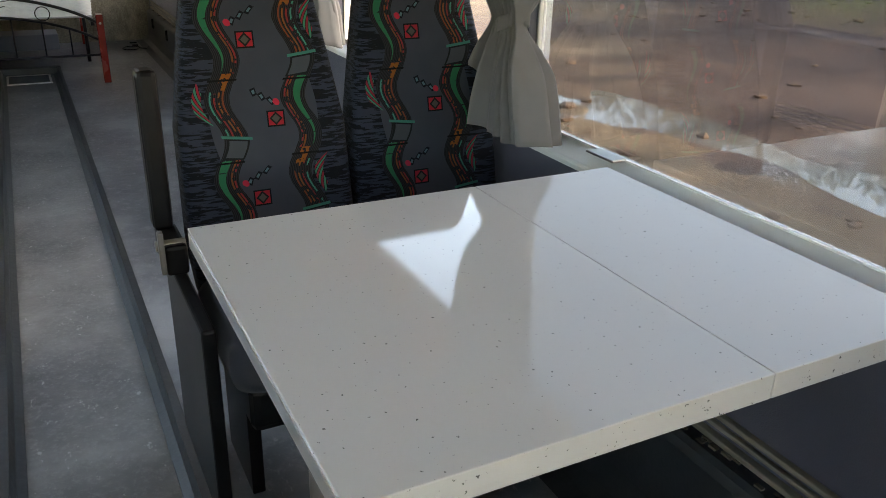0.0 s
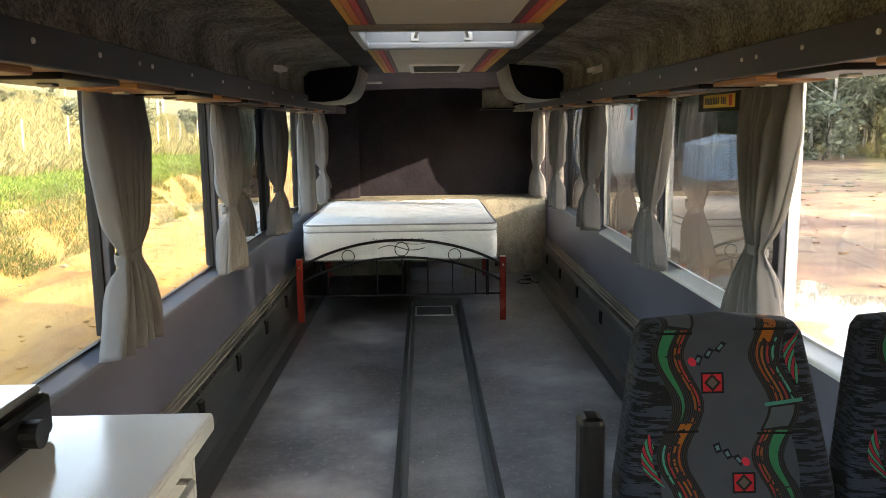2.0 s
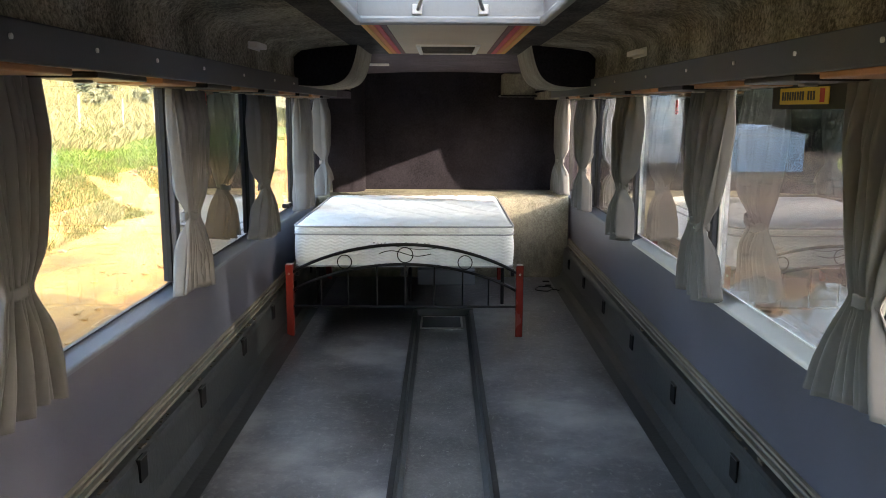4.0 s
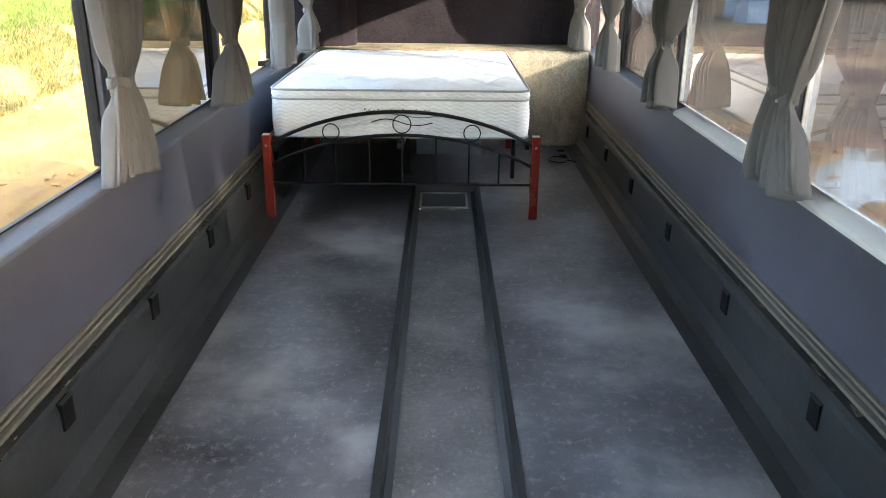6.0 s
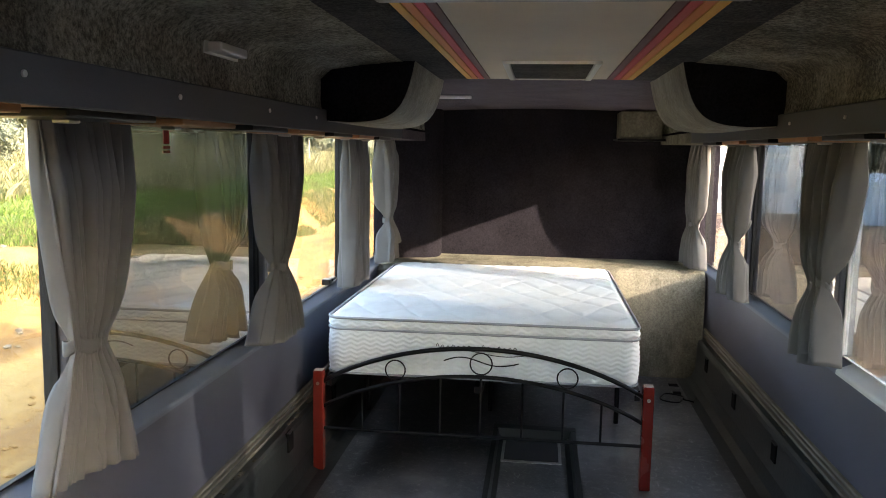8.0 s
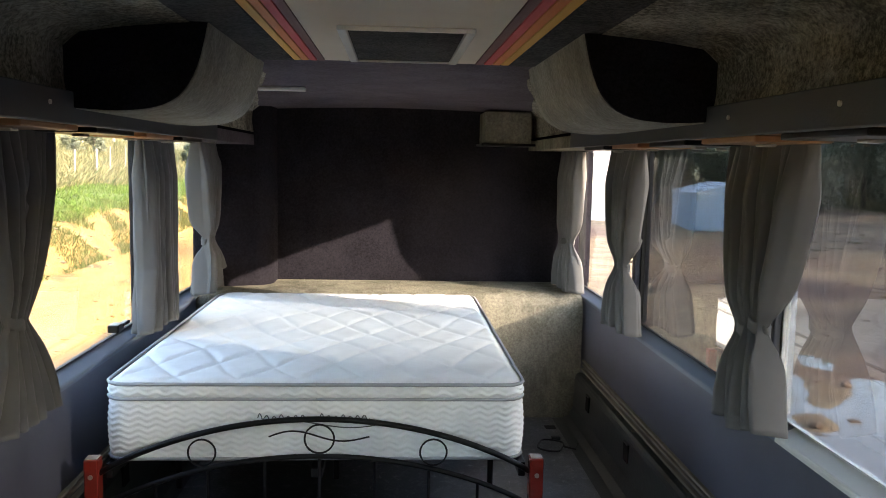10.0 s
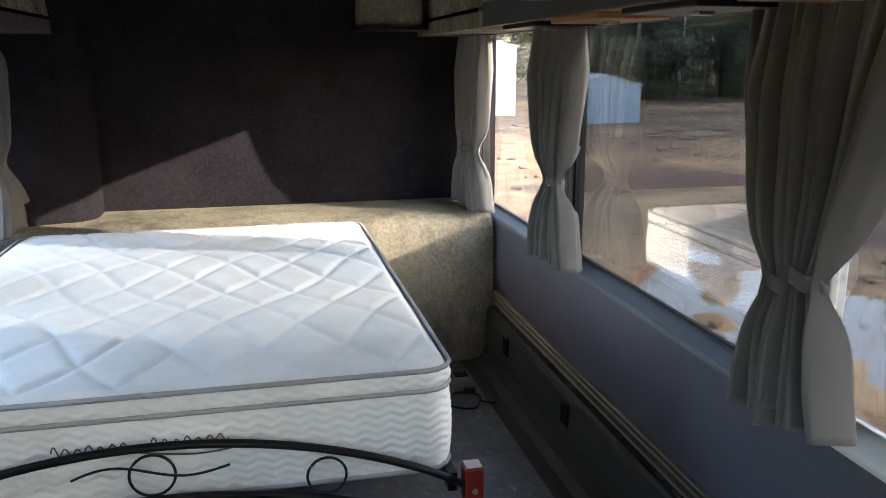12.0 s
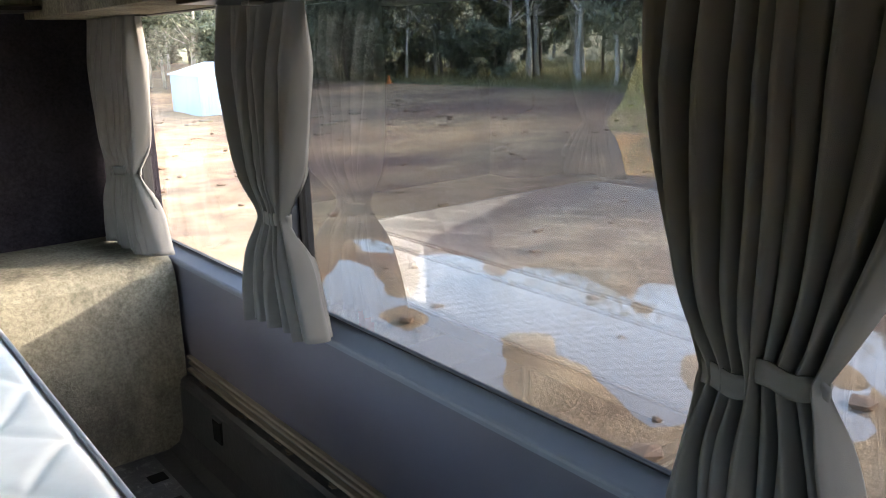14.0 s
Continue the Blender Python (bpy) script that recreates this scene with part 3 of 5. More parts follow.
    rk = thing("luggage_rack_end", (sx * 0.65, 6.1, 1.6), "rounded grey carpeted end of the overhead luggage rack", "luggage rack", "rack ends", "structure")
    part("shell", prism(outer, 5.76, 6.62), M_CARPET_SHELL, rk, smooth=False)
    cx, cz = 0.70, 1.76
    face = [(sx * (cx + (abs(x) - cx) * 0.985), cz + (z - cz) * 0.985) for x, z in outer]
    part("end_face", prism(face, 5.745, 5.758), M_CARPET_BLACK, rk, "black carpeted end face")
    # shelf light
    dz, dy = (0.03, -0.08) if sx > 0 else (0.0, 0.0)
    lp = thing("strip_light", (sx * 0.835, 4.8, 1.75), "small white strip light on the carpet lining", "light", "strip lights")
    part("cover", bx(0.80, 0.842, 4.71 + dy, 4.89 + dy, 1.738 - dz, 1.762 - dz, bev=0.006), M_LAMP, lp)
    part("base", bx(0.835, 0.85, 4.69 + dy, 4.91 + dy, 1.732 - dz, 1.770 - dz, bev=0.003), M_ALU, lp)


side_wall(-1)
side_wall(1)

# ceiling
cl = bmesh.new()
for a, b in ((-0.53, -0.36), (0.39, 0.53)):
    box(a, b, FRONT, 6.5, 1.828, 1.86, bm=cl)
solid("ceiling_side", cl, M_CARPET_DARK, "dark grey carpeted ceiling strips", "ceiling")
HY0, HY1, HX0, HX1 = 3.66, 4.46, -0.36, 0.40
cb = box(-0.25, 0.27, FRONT, HY0, 1.832, 1.86)
box(-0.25, 0.27, HY1, 6.5, 1.832, 1.86, bm=cb)
solid("ceiling", cb, M_BEIGE, "beige ceiling panel down the middle of the bus", "ceiling")
for j, m in enumerate(M_STRIPES):
    st = bmesh.new()
    for a, b in ((-0.36 + 0.0275 * j, -0.36 + 0.0275 * (j + 1)), (0.39 - 0.03 * (j + 1), 0.39 - 0.03 * j)):
        for y0, y1 in ((FRONT, HY0), (HY1, 6.5)):
            box(a + 0.002, b - 0.002, y0, y1, 1.830, 1.86, bm=st)
    solid("ceiling_stripe_%d" % (j + 1), st, m, "coloured stripe along the ceiling panel", "trim")
rc = sheet(lambda u, v: Vector((-1.16 + 2.32 * u, 6.5 + 2.25 * v, 1.832 - 0.02 * v - 0.05 * (2 * u - 1) ** 2 * v)), 16, 8)
solid("ceiling_rear", rc, M_CARPET_MAUVE, "mauve carpeted rear ceiling, gently arched", "ceiling", smooth=True)
sk = bmesh.new()
box(-1.3, 1.3, FRONT, HY0, 1.925, 1.955, bm=sk)
box(-1.3, 1.3, HY1, REAR + 0.15, 1.925, 1.955, bm=sk)
box(-1.3, HX0, HY0, HY1, 1.925, 1.955, bm=sk)
box(HX1, 1.3, HY0, HY1, 1.925, 1.955, bm=sk)
solid("roof", sk, M_WHITE, "white outer roof skin of the bus", "roof")

# roof hatch
ht = thing("roof_hatch", (0.02, 4.1, 1.84), "pale metal roof hatch with a translucent dome and two arms", "roof hatch")
for nm2, b in (("rim", box(HX0, HX1, HY1 - 0.045, HY1, 1.806, 1.838, bev=0.008)), ("rim", box(HX0, HX1, HY0, HY0 + 0.045, 1.806, 1.838, bev=0.008)),
               ("rim", box(HX0, HX0 + 0.03, HY0 + 0.03, HY1 - 0.03, 1.806, 1.838, bev=0.008)), ("rim", box(HX1 - 0.03, HX1, HY0 + 0.03, HY1 - 0.03, 1.806, 1.838, bev=0.008))):
    part(nm2, b, M_HATCH, ht, "dull aluminium rim")
for b in (box(HX0 + 0.01, HX1 - 0.01, HY1 - 0.012, HY1 - 0.002, 1.838, 1.925), box(HX0 + 0.01, HX1 - 0.01, HY0 + 0.002, HY0 + 0.012, 1.838, 1.925),
          box(HX0 + 0.002, HX0 + 0.012, HY0 + 0.012, HY1 - 0.012, 1.838, 1.925), box(HX1 - 0.012, HX1 - 0.002, HY0 + 0.012, HY1 - 0.012, 1.838, 1.925)):
    part("well_side", b, M_HATCH, ht)
dome = part("dome", sheet(lambda u, v: Vector((HX0 - 0.02 + (HX1 - HX0 + 0.04) * u, HY0 - 0.02 + (HY1 - HY0 + 0.04) * v, 1.955 + 0.04 * (1 - (2 * u - 1) ** 4) * (1 - (2 * v - 1) ** 4))), 12, 12), M_DOME, ht, smooth=True)
for x in (-0.11, 0.15):
    part("arm", tube([(x, HY1 - 0.015, 1.86), (x + 0.03 * (1 if x < 0 else -1), HY1 - 0.14, 1.91), (x, HY1 - 0.3, 1.955)], 0.008, 8), M_STEEL, ht)
    part("bracket", box(x - 0.02, x + 0.02, HY1 - 0.03, HY1 - 0.012, 1.845, 1.885, bev=0.003), M_STEEL, ht)

# ceiling vent
vt = thing("ceiling_vent", (0.02, 6.1, 1.83), "framed rectangular ceiling vent with a dark opening", "vent")
for b in (box(-0.16, -0.135, 5.76, 6.44, 1.820, 1.834, bev=0.003), box(0.175, 0.20, 5.76, 6.44, 1.820, 1.834, bev=0.003), box(-0.135, 0.175, 5.76, 5.775, 1.822, 1.834), box(-0.135, 0.175, 6.425, 6.44, 1.822, 1.834)):
    part("frame", b, M_ALU, vt)
part("grille", box(-0.134, 0.174, 5.776, 6.424, 1.827, 1.8315), M_CARPET_DARK, vt)

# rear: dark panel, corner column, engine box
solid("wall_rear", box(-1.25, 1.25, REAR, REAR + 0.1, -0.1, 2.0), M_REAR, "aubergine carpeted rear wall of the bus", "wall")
cc = bmesh.new()
prof = [(-1.15, 8.36), (-0.86, 8.44)] + [(-0.86 + 0.13 * math.sin(a), 8.57 - 0.13 * math.cos(a)) for a in [0.3 + 1.27 * k / 8 for k in range(9)]] + [(-0.73, REAR), (-1.15, REAR)]
va = [cc.verts.new((x, y, 0.72)) for x, y in prof]
vb = [cc.verts.new((x, y, 1.80)) for x, y in prof]
for i in range(len(prof)):
    cc.faces.new((va[i], va[(i + 1) % len(prof)], vb[(i + 1) % len(prof)], vb[i]))
bmesh.ops.recalc_face_normals(cc, faces=cc.faces[:])
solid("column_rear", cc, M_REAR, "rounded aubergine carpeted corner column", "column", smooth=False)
pr = [(8.20, 0.0), (8.195, 0.60), (8.203, 0.67), (8.225, 0.71), (8.27, 0.728), (8.40, 0.732), (REAR, 0.735), (REAR, 0.0)]
eb = bmesh.new()
ea = [eb.verts.new((-WALL, y, z)) for y, z in pr]
ec = [eb.verts.new((WALL - 0.02, y, z)) for y, z in pr]
for i in range(len(pr)):
    eb.faces.new((ea[i], ea[(i + 1) % len(pr)], ec[(i + 1) % len(pr)], ec[i]))
eb.faces.new(ea)
eb.faces.new(ec)
bmesh.ops.recalc_face_normals(eb, faces=eb.faces[:])
solid("engine_box", eb, M_CARPET_PALE, "pale olive carpeted engine box across the rear", "engine box")
bx2 = thing("speaker_box", (0.66, 8.4, 1.6), "small mottled grey carpeted box under the rear ceiling", "box")
part("body", box(0.52, 0.80, 8.38, REAR - 0.004, 1.60, 1.79, bev=0.012), M_CARPET_PALE, bx2)
part("base_lip", box(0.50, 0.82, 8.36, REAR - 0.004, 1.588, 1.602, bev=0.003), M_BLACK, bx2)
tl = thing("tube_light", (-0.6, 7.4, 1.8), "thin white strip light on the rear ceiling", "light")
part("cover", box(-0.71, -0.42, 7.42, 7.46, 1.800, 1.818, bev=0.004), M_LAMP, tl)

# front of the bus behind the walk: bulkhead and windscreen opening
fw = box(-1.25, 1.25, FRONT - 0.1, FRONT, -0.12, 0.75)
box(-1.25, 1.25, FRONT - 0.1, FRONT, 1.75, 1.925, bm=fw)
solid("wall_front", fw, M_WALL, "plain front bulkhead below and above the windscreen", "wall")
ws = thing("windscreen", (0, FRONT, 0.75), "wide clear windscreen", "window", "", "structure")
pn = part("pane", box(-1.2, 1.2, FRONT - 0.06, FRONT - 0.05, 0.75, 1.75), M_GLASS, ws)
pn.visible_shadow = False


# ---- curtains ----
def curtain(sx, top, tie, bot, seed, folds=9, zt=1.02, zb=0.72, tied=True, bunch=None, button=False):
    """A gathered cloth: deep uneven pleats, drawn together at a tie band and flaring below it."""
    rnd = random.Random(seed)
    ph = [rnd.uniform(0, 6.28) for _ in range(6)]
    zt += rnd.uniform(-0.02, 0.02)
    tw = bunch or 0.045 + 0.19 * (top[1] - top[0])
    if not tied:
        tw = 0.8 * (top[1] - top[0])
    # uneven pleat widths
    cuts = [0.0]
    for _ in range(folds):
        cuts.append(cuts[-1] + rnd.uniform(0.5, 1.5))
    cuts = [c / cuts[-1] for c in cuts]
    deep = [rnd.uniform(0.6, 1.25) for _ in range(folds + 1)]

    def f(u, v):
        zl = zb + 0.03 * (1 - u) + 0.012 * math.sin(5 * u + ph[4])
        z = TOP + 0.008 - v * (TOP + 0.008 - zl)
        if z > zt:
            k = max(0.0, min(1.0, (TOP - z) / (TOP - zt)))
            s = 0.5 * k + 0.5 * k ** 2.8
            y0, y1 = top[0] + (tie - tw / 2 - top[0]) * s, top[1] + (tie + tw / 2 - top[1]) * s
        else:
            s = min(1.0, (zt - z) / (zt - zb)) ** 0.8
            y0, y1 = tie - tw / 2 + (bot[0] - tie + tw / 2) * s, tie + tw / 2 + (bot[1] - tie - tw / 2) * s
        near = math.exp(-((z - zt) / 0.07) ** 2) if tied else 0.0
        uu = min(1.0, max(0.0, u + 0.012 * math.sin(5 * v + 11 * u + ph[1]) * math.sin(math.pi * u)))
        p = np.interp(uu, cuts, range(folds + 1))
        wave = math.sin(6.2832 * p + ph[3] + 0.5 * math.sin(2.2 * v + ph[5]))
        sharp = math.copysign(abs(wave) ** 1.25, wave)
        amp = 0.047 * deep[int(min(p, folds - 0.001))] * min(1.0, 0.4 + 3 * v) * (1 - 0.72 * near)
        fine = 0.009 * math.sin(6.2832 * 2.6 * p + ph[0] + 4 * v) * (1 - near) * (0.4 + 0.6 * abs(math.sin(2.5 * v + ph[2])))
        x = 1.060 + amp * sharp + fine - 0.016 * near
        if z < zt:
            x -= 0.020 * min(1.0, (zt - z) / 0.2) * (0.5 + 0.5 * math.cos(3.1416 * p + ph[2]))
        # creases that run into the tie
        y = y0 + (y1 - y0) * uu + 0.30 * (y1 - y0) / folds * math.cos(6.2832 * p + ph[3]) * (1 - near)
        y += 0.008 * math.sin(5 * v + 5 * u + ph[2]) * (1 - near)
        return Vector((sx * min(x, 1.122), y, z - 0.006 * wave * v ** 4))
    c = thing("curtain", (sx * 1.08, 0.5 * (top[0] + top[1]), zb), "grey cloth curtain gathered and tied back beside the window" if tied else "grey cloth curtain hanging loose beside the window", "curtain", "side window curtains")
    cloth = part("cloth", sheet(f, folds * 18, 48), M_CURTAIN, c, smooth=True)
    cloth.modifiers.new("thick", "SOLIDIFY").thickness = 0.003
    if tied:
        tilt = rnd.uniform(-0.02, 0.02)

        def g(u, v):
            a = 6.2832 * u
            return Vector((sx * (1.056 + 0.026 * math.cos(a)), tie + (tw / 2 + 0.006) * math.sin(a), zt - 0.017 + 0.034 * v + 0.005 * math.sin(2 * a) + tilt * math.sin(a) + 0.003 * math.sin(5 * a)))
        band = part("tieback", sheet(g, 32, 4), M_CURTAIN, c, smooth=True)
        band.modifiers.new("thick", "SOLIDIFY").thickness = 0.004
    if button:
        part("button", tube([(sx * 1.034, tie + 0.02, zt), (sx * 1.026, tie + 0.02, zt)], 0.006, 10), M_ALU, c, "small pale metal tie button")
    part("track", box(min(sx * 1.06, sx * 1.10), max(sx * 1.06, sx * 1.10), top[0], top[1], TOP - 0.004, TOP + 0.006), M_BLACK, c)


RIGHT = (((1.54, 1.97), 1.70, (1.51, 1.90)), ((2.89, 3.32), 3.13, (2.93, 3.33)), ((4.22, 4.475), 4.425, (4.17, 4.43)), ((4.46, 4.63), 4.51, (4.45, 4.60)), ((5.67, 5.93), 5.875, (5.73, 5.92)), ((5.90, 6.12), 5.955, (5.88, 6.06)),
         ((7.09, 7.50), 7.27, (7.08, 7.42)), ((8.19, 8.685), 8.495, (8.16, 8.685)))
LEFT = (((0.1, 0.6), 0.3, (0.1, 0.55)), ((1.5, 1.98), 1.7, (1.5, 1.95)), ((2.89, 3.27), 3.08, (2.86, 3.20)), ((4.34, 4.70), 4.48, (4.29, 4.62)), ((5.69, 6.16), 5.87, (5.58, 6.10)),
        ((7.06, 7.50), 7.28, (7.02, 7.46)), ((7.98, 8.42), 8.22, (8.02, 8.46)))
for i, (a, b, c) in enumerate(RIGHT):
    curtain(1, a, b, c, 11 + i, 5 if i in (2, 3, 4, 5) else 9, bunch=0.36 if i == 7 else None, button=i in (2, 3))
for i, (a, b, c) in enumerate(LEFT):
    curtain(-1, a, b, c, 31 + i, tied=i != 5)

# ---- bed ----
FY, BY = 6.31, 8.16
bed = thing("bed_frame", (-0.26, FY, 0), "black metal bed frame with red wooden posts and an arched footboard", "bed")
for x in (-1.005, 0.497):
    p = part("post", box(x - 0.024, x + 0.024, FY - 0.024, FY + 0.024, 0.0, 0.478, bev=0.005), M_WOOD, bed, "red-stained wooden post")
    part("cap", box(x - 0.020, x + 0.020, FY - 0.020, FY + 0.020, 0.4782, 0.4825, bev=0.002), M_WOODTOP, p)
    part("bolt", tube([(x, FY - 0.025, 0.42), (x, FY - 0.030, 0.42)], 0.008, 10), M_STEEL, p)
    part("rear_post", box(x - 0.024, x + 0.024, BY - 0.08, BY - 0.03, 0.0, 0.44, bev=0.005), M_WOOD, bed, "red-stained wooden post")
XL, XR = -0.985, 0.477
XC, HW = 0.5 * (XL + XR), 0.5 * (XR - XL)


def arch(x, z0, z1):
    k = (x - XC) / HW
    return z0 + (z1 - z0) * (1 - k * k) ** 0.9 if abs(k) < 1 else z0


xs = [XL + (XR - XL) * k / 32 for k in range(33)]
part("top_rail", tube([(x, FY, arch(x, 0.425, 0.612)) for x in xs], 0.0105, 8), M_BLACK, bed, smooth=True)
part("middle_rail", tube([(x, FY, arch(x, 0.305, 0.482)) for x in xs], 0.0095, 8), M_BLACK, bed, smooth=True)
part("lower_rail", tube([(XL, FY, 0.20), (XR, FY, 0.20)], 0.008, 8), M_BLACK, bed)
for x in (-0.80, -0.625, -0.435, -0.25, -0.06, 0.125, 0.295):
    part("spindle", tube([(x, FY, 0.20), (x, FY, arch(x, 0.305, 0.482))], 0.0055, 8), M_BLACK, bed)
for x, r in ((-0.645, 0.046), (-0.25, 0.05), (0.14, 0.046)):
    zc = 0.5 * (arch(x, 0.425, 0.612) + arch(x, 0.305, 0.482))
    part("scroll_ring", ring((x, FY, zc - 0.004), r, 0.0035), M_BLACK, bed, smooth=True)
part("scroll", tube([(-0.42 + 0.34 * t, FY - 0.004, 0.552 + 0.022 * math.sin(t * 6.28) * (1 - 0.4 * t)) for t in [k / 20 for k in range(21)]], 0.003, 6), M_BLACK, bed)
for x in (-0.96, 0.452):
    part("side_rail", box(x - 0.012, x + 0.012, FY + 0.02, BY - 0.04, 0.40, 0.45, bev=0.003), M_BLACK, bed)
part("centre_rail", box(-0.28, -0.24, FY + 0.02, BY - 0.04, 0.40, 0.43), M_BLACK, bed)
for k in range(12):
    y = FY + 0.12 + k * 0.145
    part("slat", box(-0.95, 0.44, y, y + 0.06, 0.444, 0.456), M_BLACK, bed)
for x, y in ((0.452, 7.2), (-0.96, 7.2), (-0.26, 7.3)):
    part("leg", tube([(x, y, 0.0), (x, y, 0.40)], 0.014, 10), M_BLACK, bed)

# ---- mattress ----
MX0, MX1, MY0, MY1, MZ0, MZ1 = -0.975, 0.455, 6.345, 8.19, 0.458, 0.722
mt = thing("mattress", (-0.26, 7.26, MZ0), "white quilted pillow-top mattress, bare, on the bed frame", "mattress")


def outline(u, r, g=0.0):
    """A rounded rectangle round the mattress, u from 0 to 1, starting at the middle of the foot."""
    x0, x1, y0, y1 = MX0 - g, MX1 + g, MY0 - g, MY1 + g
    w, h = x1 - x0 - 2 * r, y1 - y0 - 2 * r
    q = 0.5 * math.pi * r
    tot = 2 * (w + h) + 4 * q
    s = (u % 1.0) * tot
    segs = [("l", (x0 + x1) / 2, y0, 1, 0, w / 2), ("c", x1 - r, y0 + r, -90, 0, q), ("l", x1, y0 + r, 0, 1, h), ("c", x1 - r, y1 - r, 0, 0, q), ("l", x1 - r, y1, -1, 0, w),
            ("c", x0 + r, y1 - r, 90, 0, q), ("l", x0, y1 - r, 0, -1, h), ("c", x0 + r, y0 + r, 180, 0, q), ("l", x0 + r, y0, 1, 0, w / 2 + 1)]
    for k, a, b, c, d, ln in segs:
        if s <= ln:
            if k == "l":
                return a + c * s, b + d * s, d, -c, (u % 1.0) * tot
            t = radians(c) + s / r
            return a + r * math.cos(t), b + r * math.sin(t), math.cos(t), math.sin(t), (u % 1.0) * tot
        s -= ln
    return (x0 + x1) / 2, y0, 0, -1, 0.0


def chevron(s, z):
    t = (s / 0.062) % 1.0
    w = abs(t - 0.5) * 0.030
    return abs(math.sin((z - w) / 0.021 * math.pi))


def side_surface(z0, z1, amp, bulge):
    def f(u, v):
        x, y, nx, ny, s = outline(u, 0.07)
        z = z0 + (z1 - z0) * v
        e = math.sin(v * math.pi)
        d = bulge * e ** 0.5 + amp * (1 - chevron(s, z) ** 3) * min(1, e * 3) * -1
        return Vector((x + nx * d, y + ny * d, z))
    return f


part("body", sheet(side_surface(MZ0, MZ1 - 0.052, 0.0045, 0.012), 900, 44), M_TICKING, mt, smooth=True)
part("pillow_top_side", sheet(side_surface(MZ1 - 0.048, MZ1 - 0.004, 0.004, 0.010), 900, 12), M_TICKING, mt, smooth=True)


def quilt(u, v):
    x, y = MX0 + (MX1 - MX0) * u, MY0 + (MY1 - MY0) * v
    a, b = (x * 1.0 + y * 0.62) / 0.215, (x * 1.0 - y * 0.62) / 0.215
    wv = 0.09 * math.sin(y * 9) + 0.08 * math.sin(x * 11)
    da, db = abs((a + wv) % 1 - 0.5) * 2, abs((b - wv) % 1 - 0.5) * 2
    q = (min(1 - da, 1 - db))
    z = 0.0085 * min(1.0, q * 3.2) ** 0.6 + 0.004 * noise.noise(Vector((x * 3, y * 3, 0)))
    e = min(u * (MX1 - MX0), (1 - u) * (MX1 - MX0), v * (MY1 - MY0), (1 - v) * (MY1 - MY0))
    z = z * min(1, e / 0.03) - 0.012 * max(0, 1 - e / 0.05) ** 2
    # round the corners
    cx, cy = min(max(x, MX0 + 0.07), MX1 - 0.07), min(max(y, MY0 + 0.07), MY1 - 0.07)
    dx, dy = x - cx, y - cy
    if dx and dy:
        m = max(abs(dx), abs(dy))
        l = math.hypot(dx, dy)
        x, y = cx + dx * m / l, cy + dy * m / l
    return Vector((x, y, MZ1 + 0.006 + z))


part("quilted_top", sheet(quilt, 190, 240), M_TICKING, mt, smooth=True)
for z, r in ((MZ1 + 0.001, 0.0065), (MZ1 - 0.050, 0.0065), (MZ0 + 0.004, 0.006)):
    part("piping", tube([(outline(k / 200, 0.07, 0.004)[0], outline(k / 200, 0.07, 0.004)[1], z) for k in range(200)] + [(outline(0, 0.07, 0.004)[0], MY0 - 0.004, z)], r, 6), M_PIPING, mt, smooth=True)
lg = bmesh.new()
for xa, xb in ((-0.46, -0.29), (-0.25, -0.08)):
    tube([(xa + (xb - xa) * t, MY0 - 0.0155, 0.611 + 0.0075 * math.sin(t * 44) * (1 if t > 0.1 else 1.7) + 0.003 * math.sin(t * 17)) for t in [k / 60 for k in range(61)]], 0.0019, 5, bm=lg)
tube([(-0.46 + 0.42 * t, MY0 - 0.0155, 0.588 + 0.012 * math.sin(t * 6.28)) for t in [k / 18 for k in range(19)]], 0.0022, 5, bm=lg)
part("stitched_logo", lg, M_LOGO, mt, "dark stitched wordmark and swoosh")

# under the bed: floor hatch plate and pale step box
pl = thing("floor_hatch", (0, 6.8, DEEP), "dark floor hatch plate with a pale metal edge", "hatch")
part("plate", box(-0.15, 0.125, 6.66, 6.95, DEEP, DEEP + 0.004), M_BAND, pl)
for b in (box(-0.165, 0.14, 6.645, 6.66, DEEP, DEEP + 0.007), box(-0.165, 0.14, 6.95, 6.965, DEEP, DEEP + 0.007), box(-0.165, -0.15, 6.66, 6.95, DEEP, DEEP + 0.007), box(0.125, 0.14, 6.66, 6.95, DEEP, DEEP + 0.007)):
    part("edge", b, M_ALU, pl)
sb = thing("step_box", (0.0, 7.95, 0.0), "pale grey painted box under the bed", "box")
part("body", box(-0.22, 0.27, 7.86, 8.18, 0.0, 0.13, bev=0.008), M_SILL, sb)
cb2 = thing("cable_loop", (0.86, 7.7, 0), "loose loop of black cable on the floor", "cable")
part("loop", tube([(0.84 + 0.07 * math.cos(a) + 0.01 * math.sin(3 * a), 7.72 + 0.09 * math.sin(a), 0.005) for a in [6.1 * k / 24 for k in range(25)]] + [(0.96, 7.66, 0.005), (0.99, 7.74, 0.005)], 0.005, 6), M_BLACK, cb2)
part("plug", box(0.86, 0.91, 7.80, 7.83, 0.0, 0.02, bev=0.005), M_BLACK, cb2)
solid("floor_stain", box(0.865, 0.925, 7.99, 8.05, 0.0005, 0.003, bev=0.001), M_HOLE, "dark round hole worn in the floor", "hole")


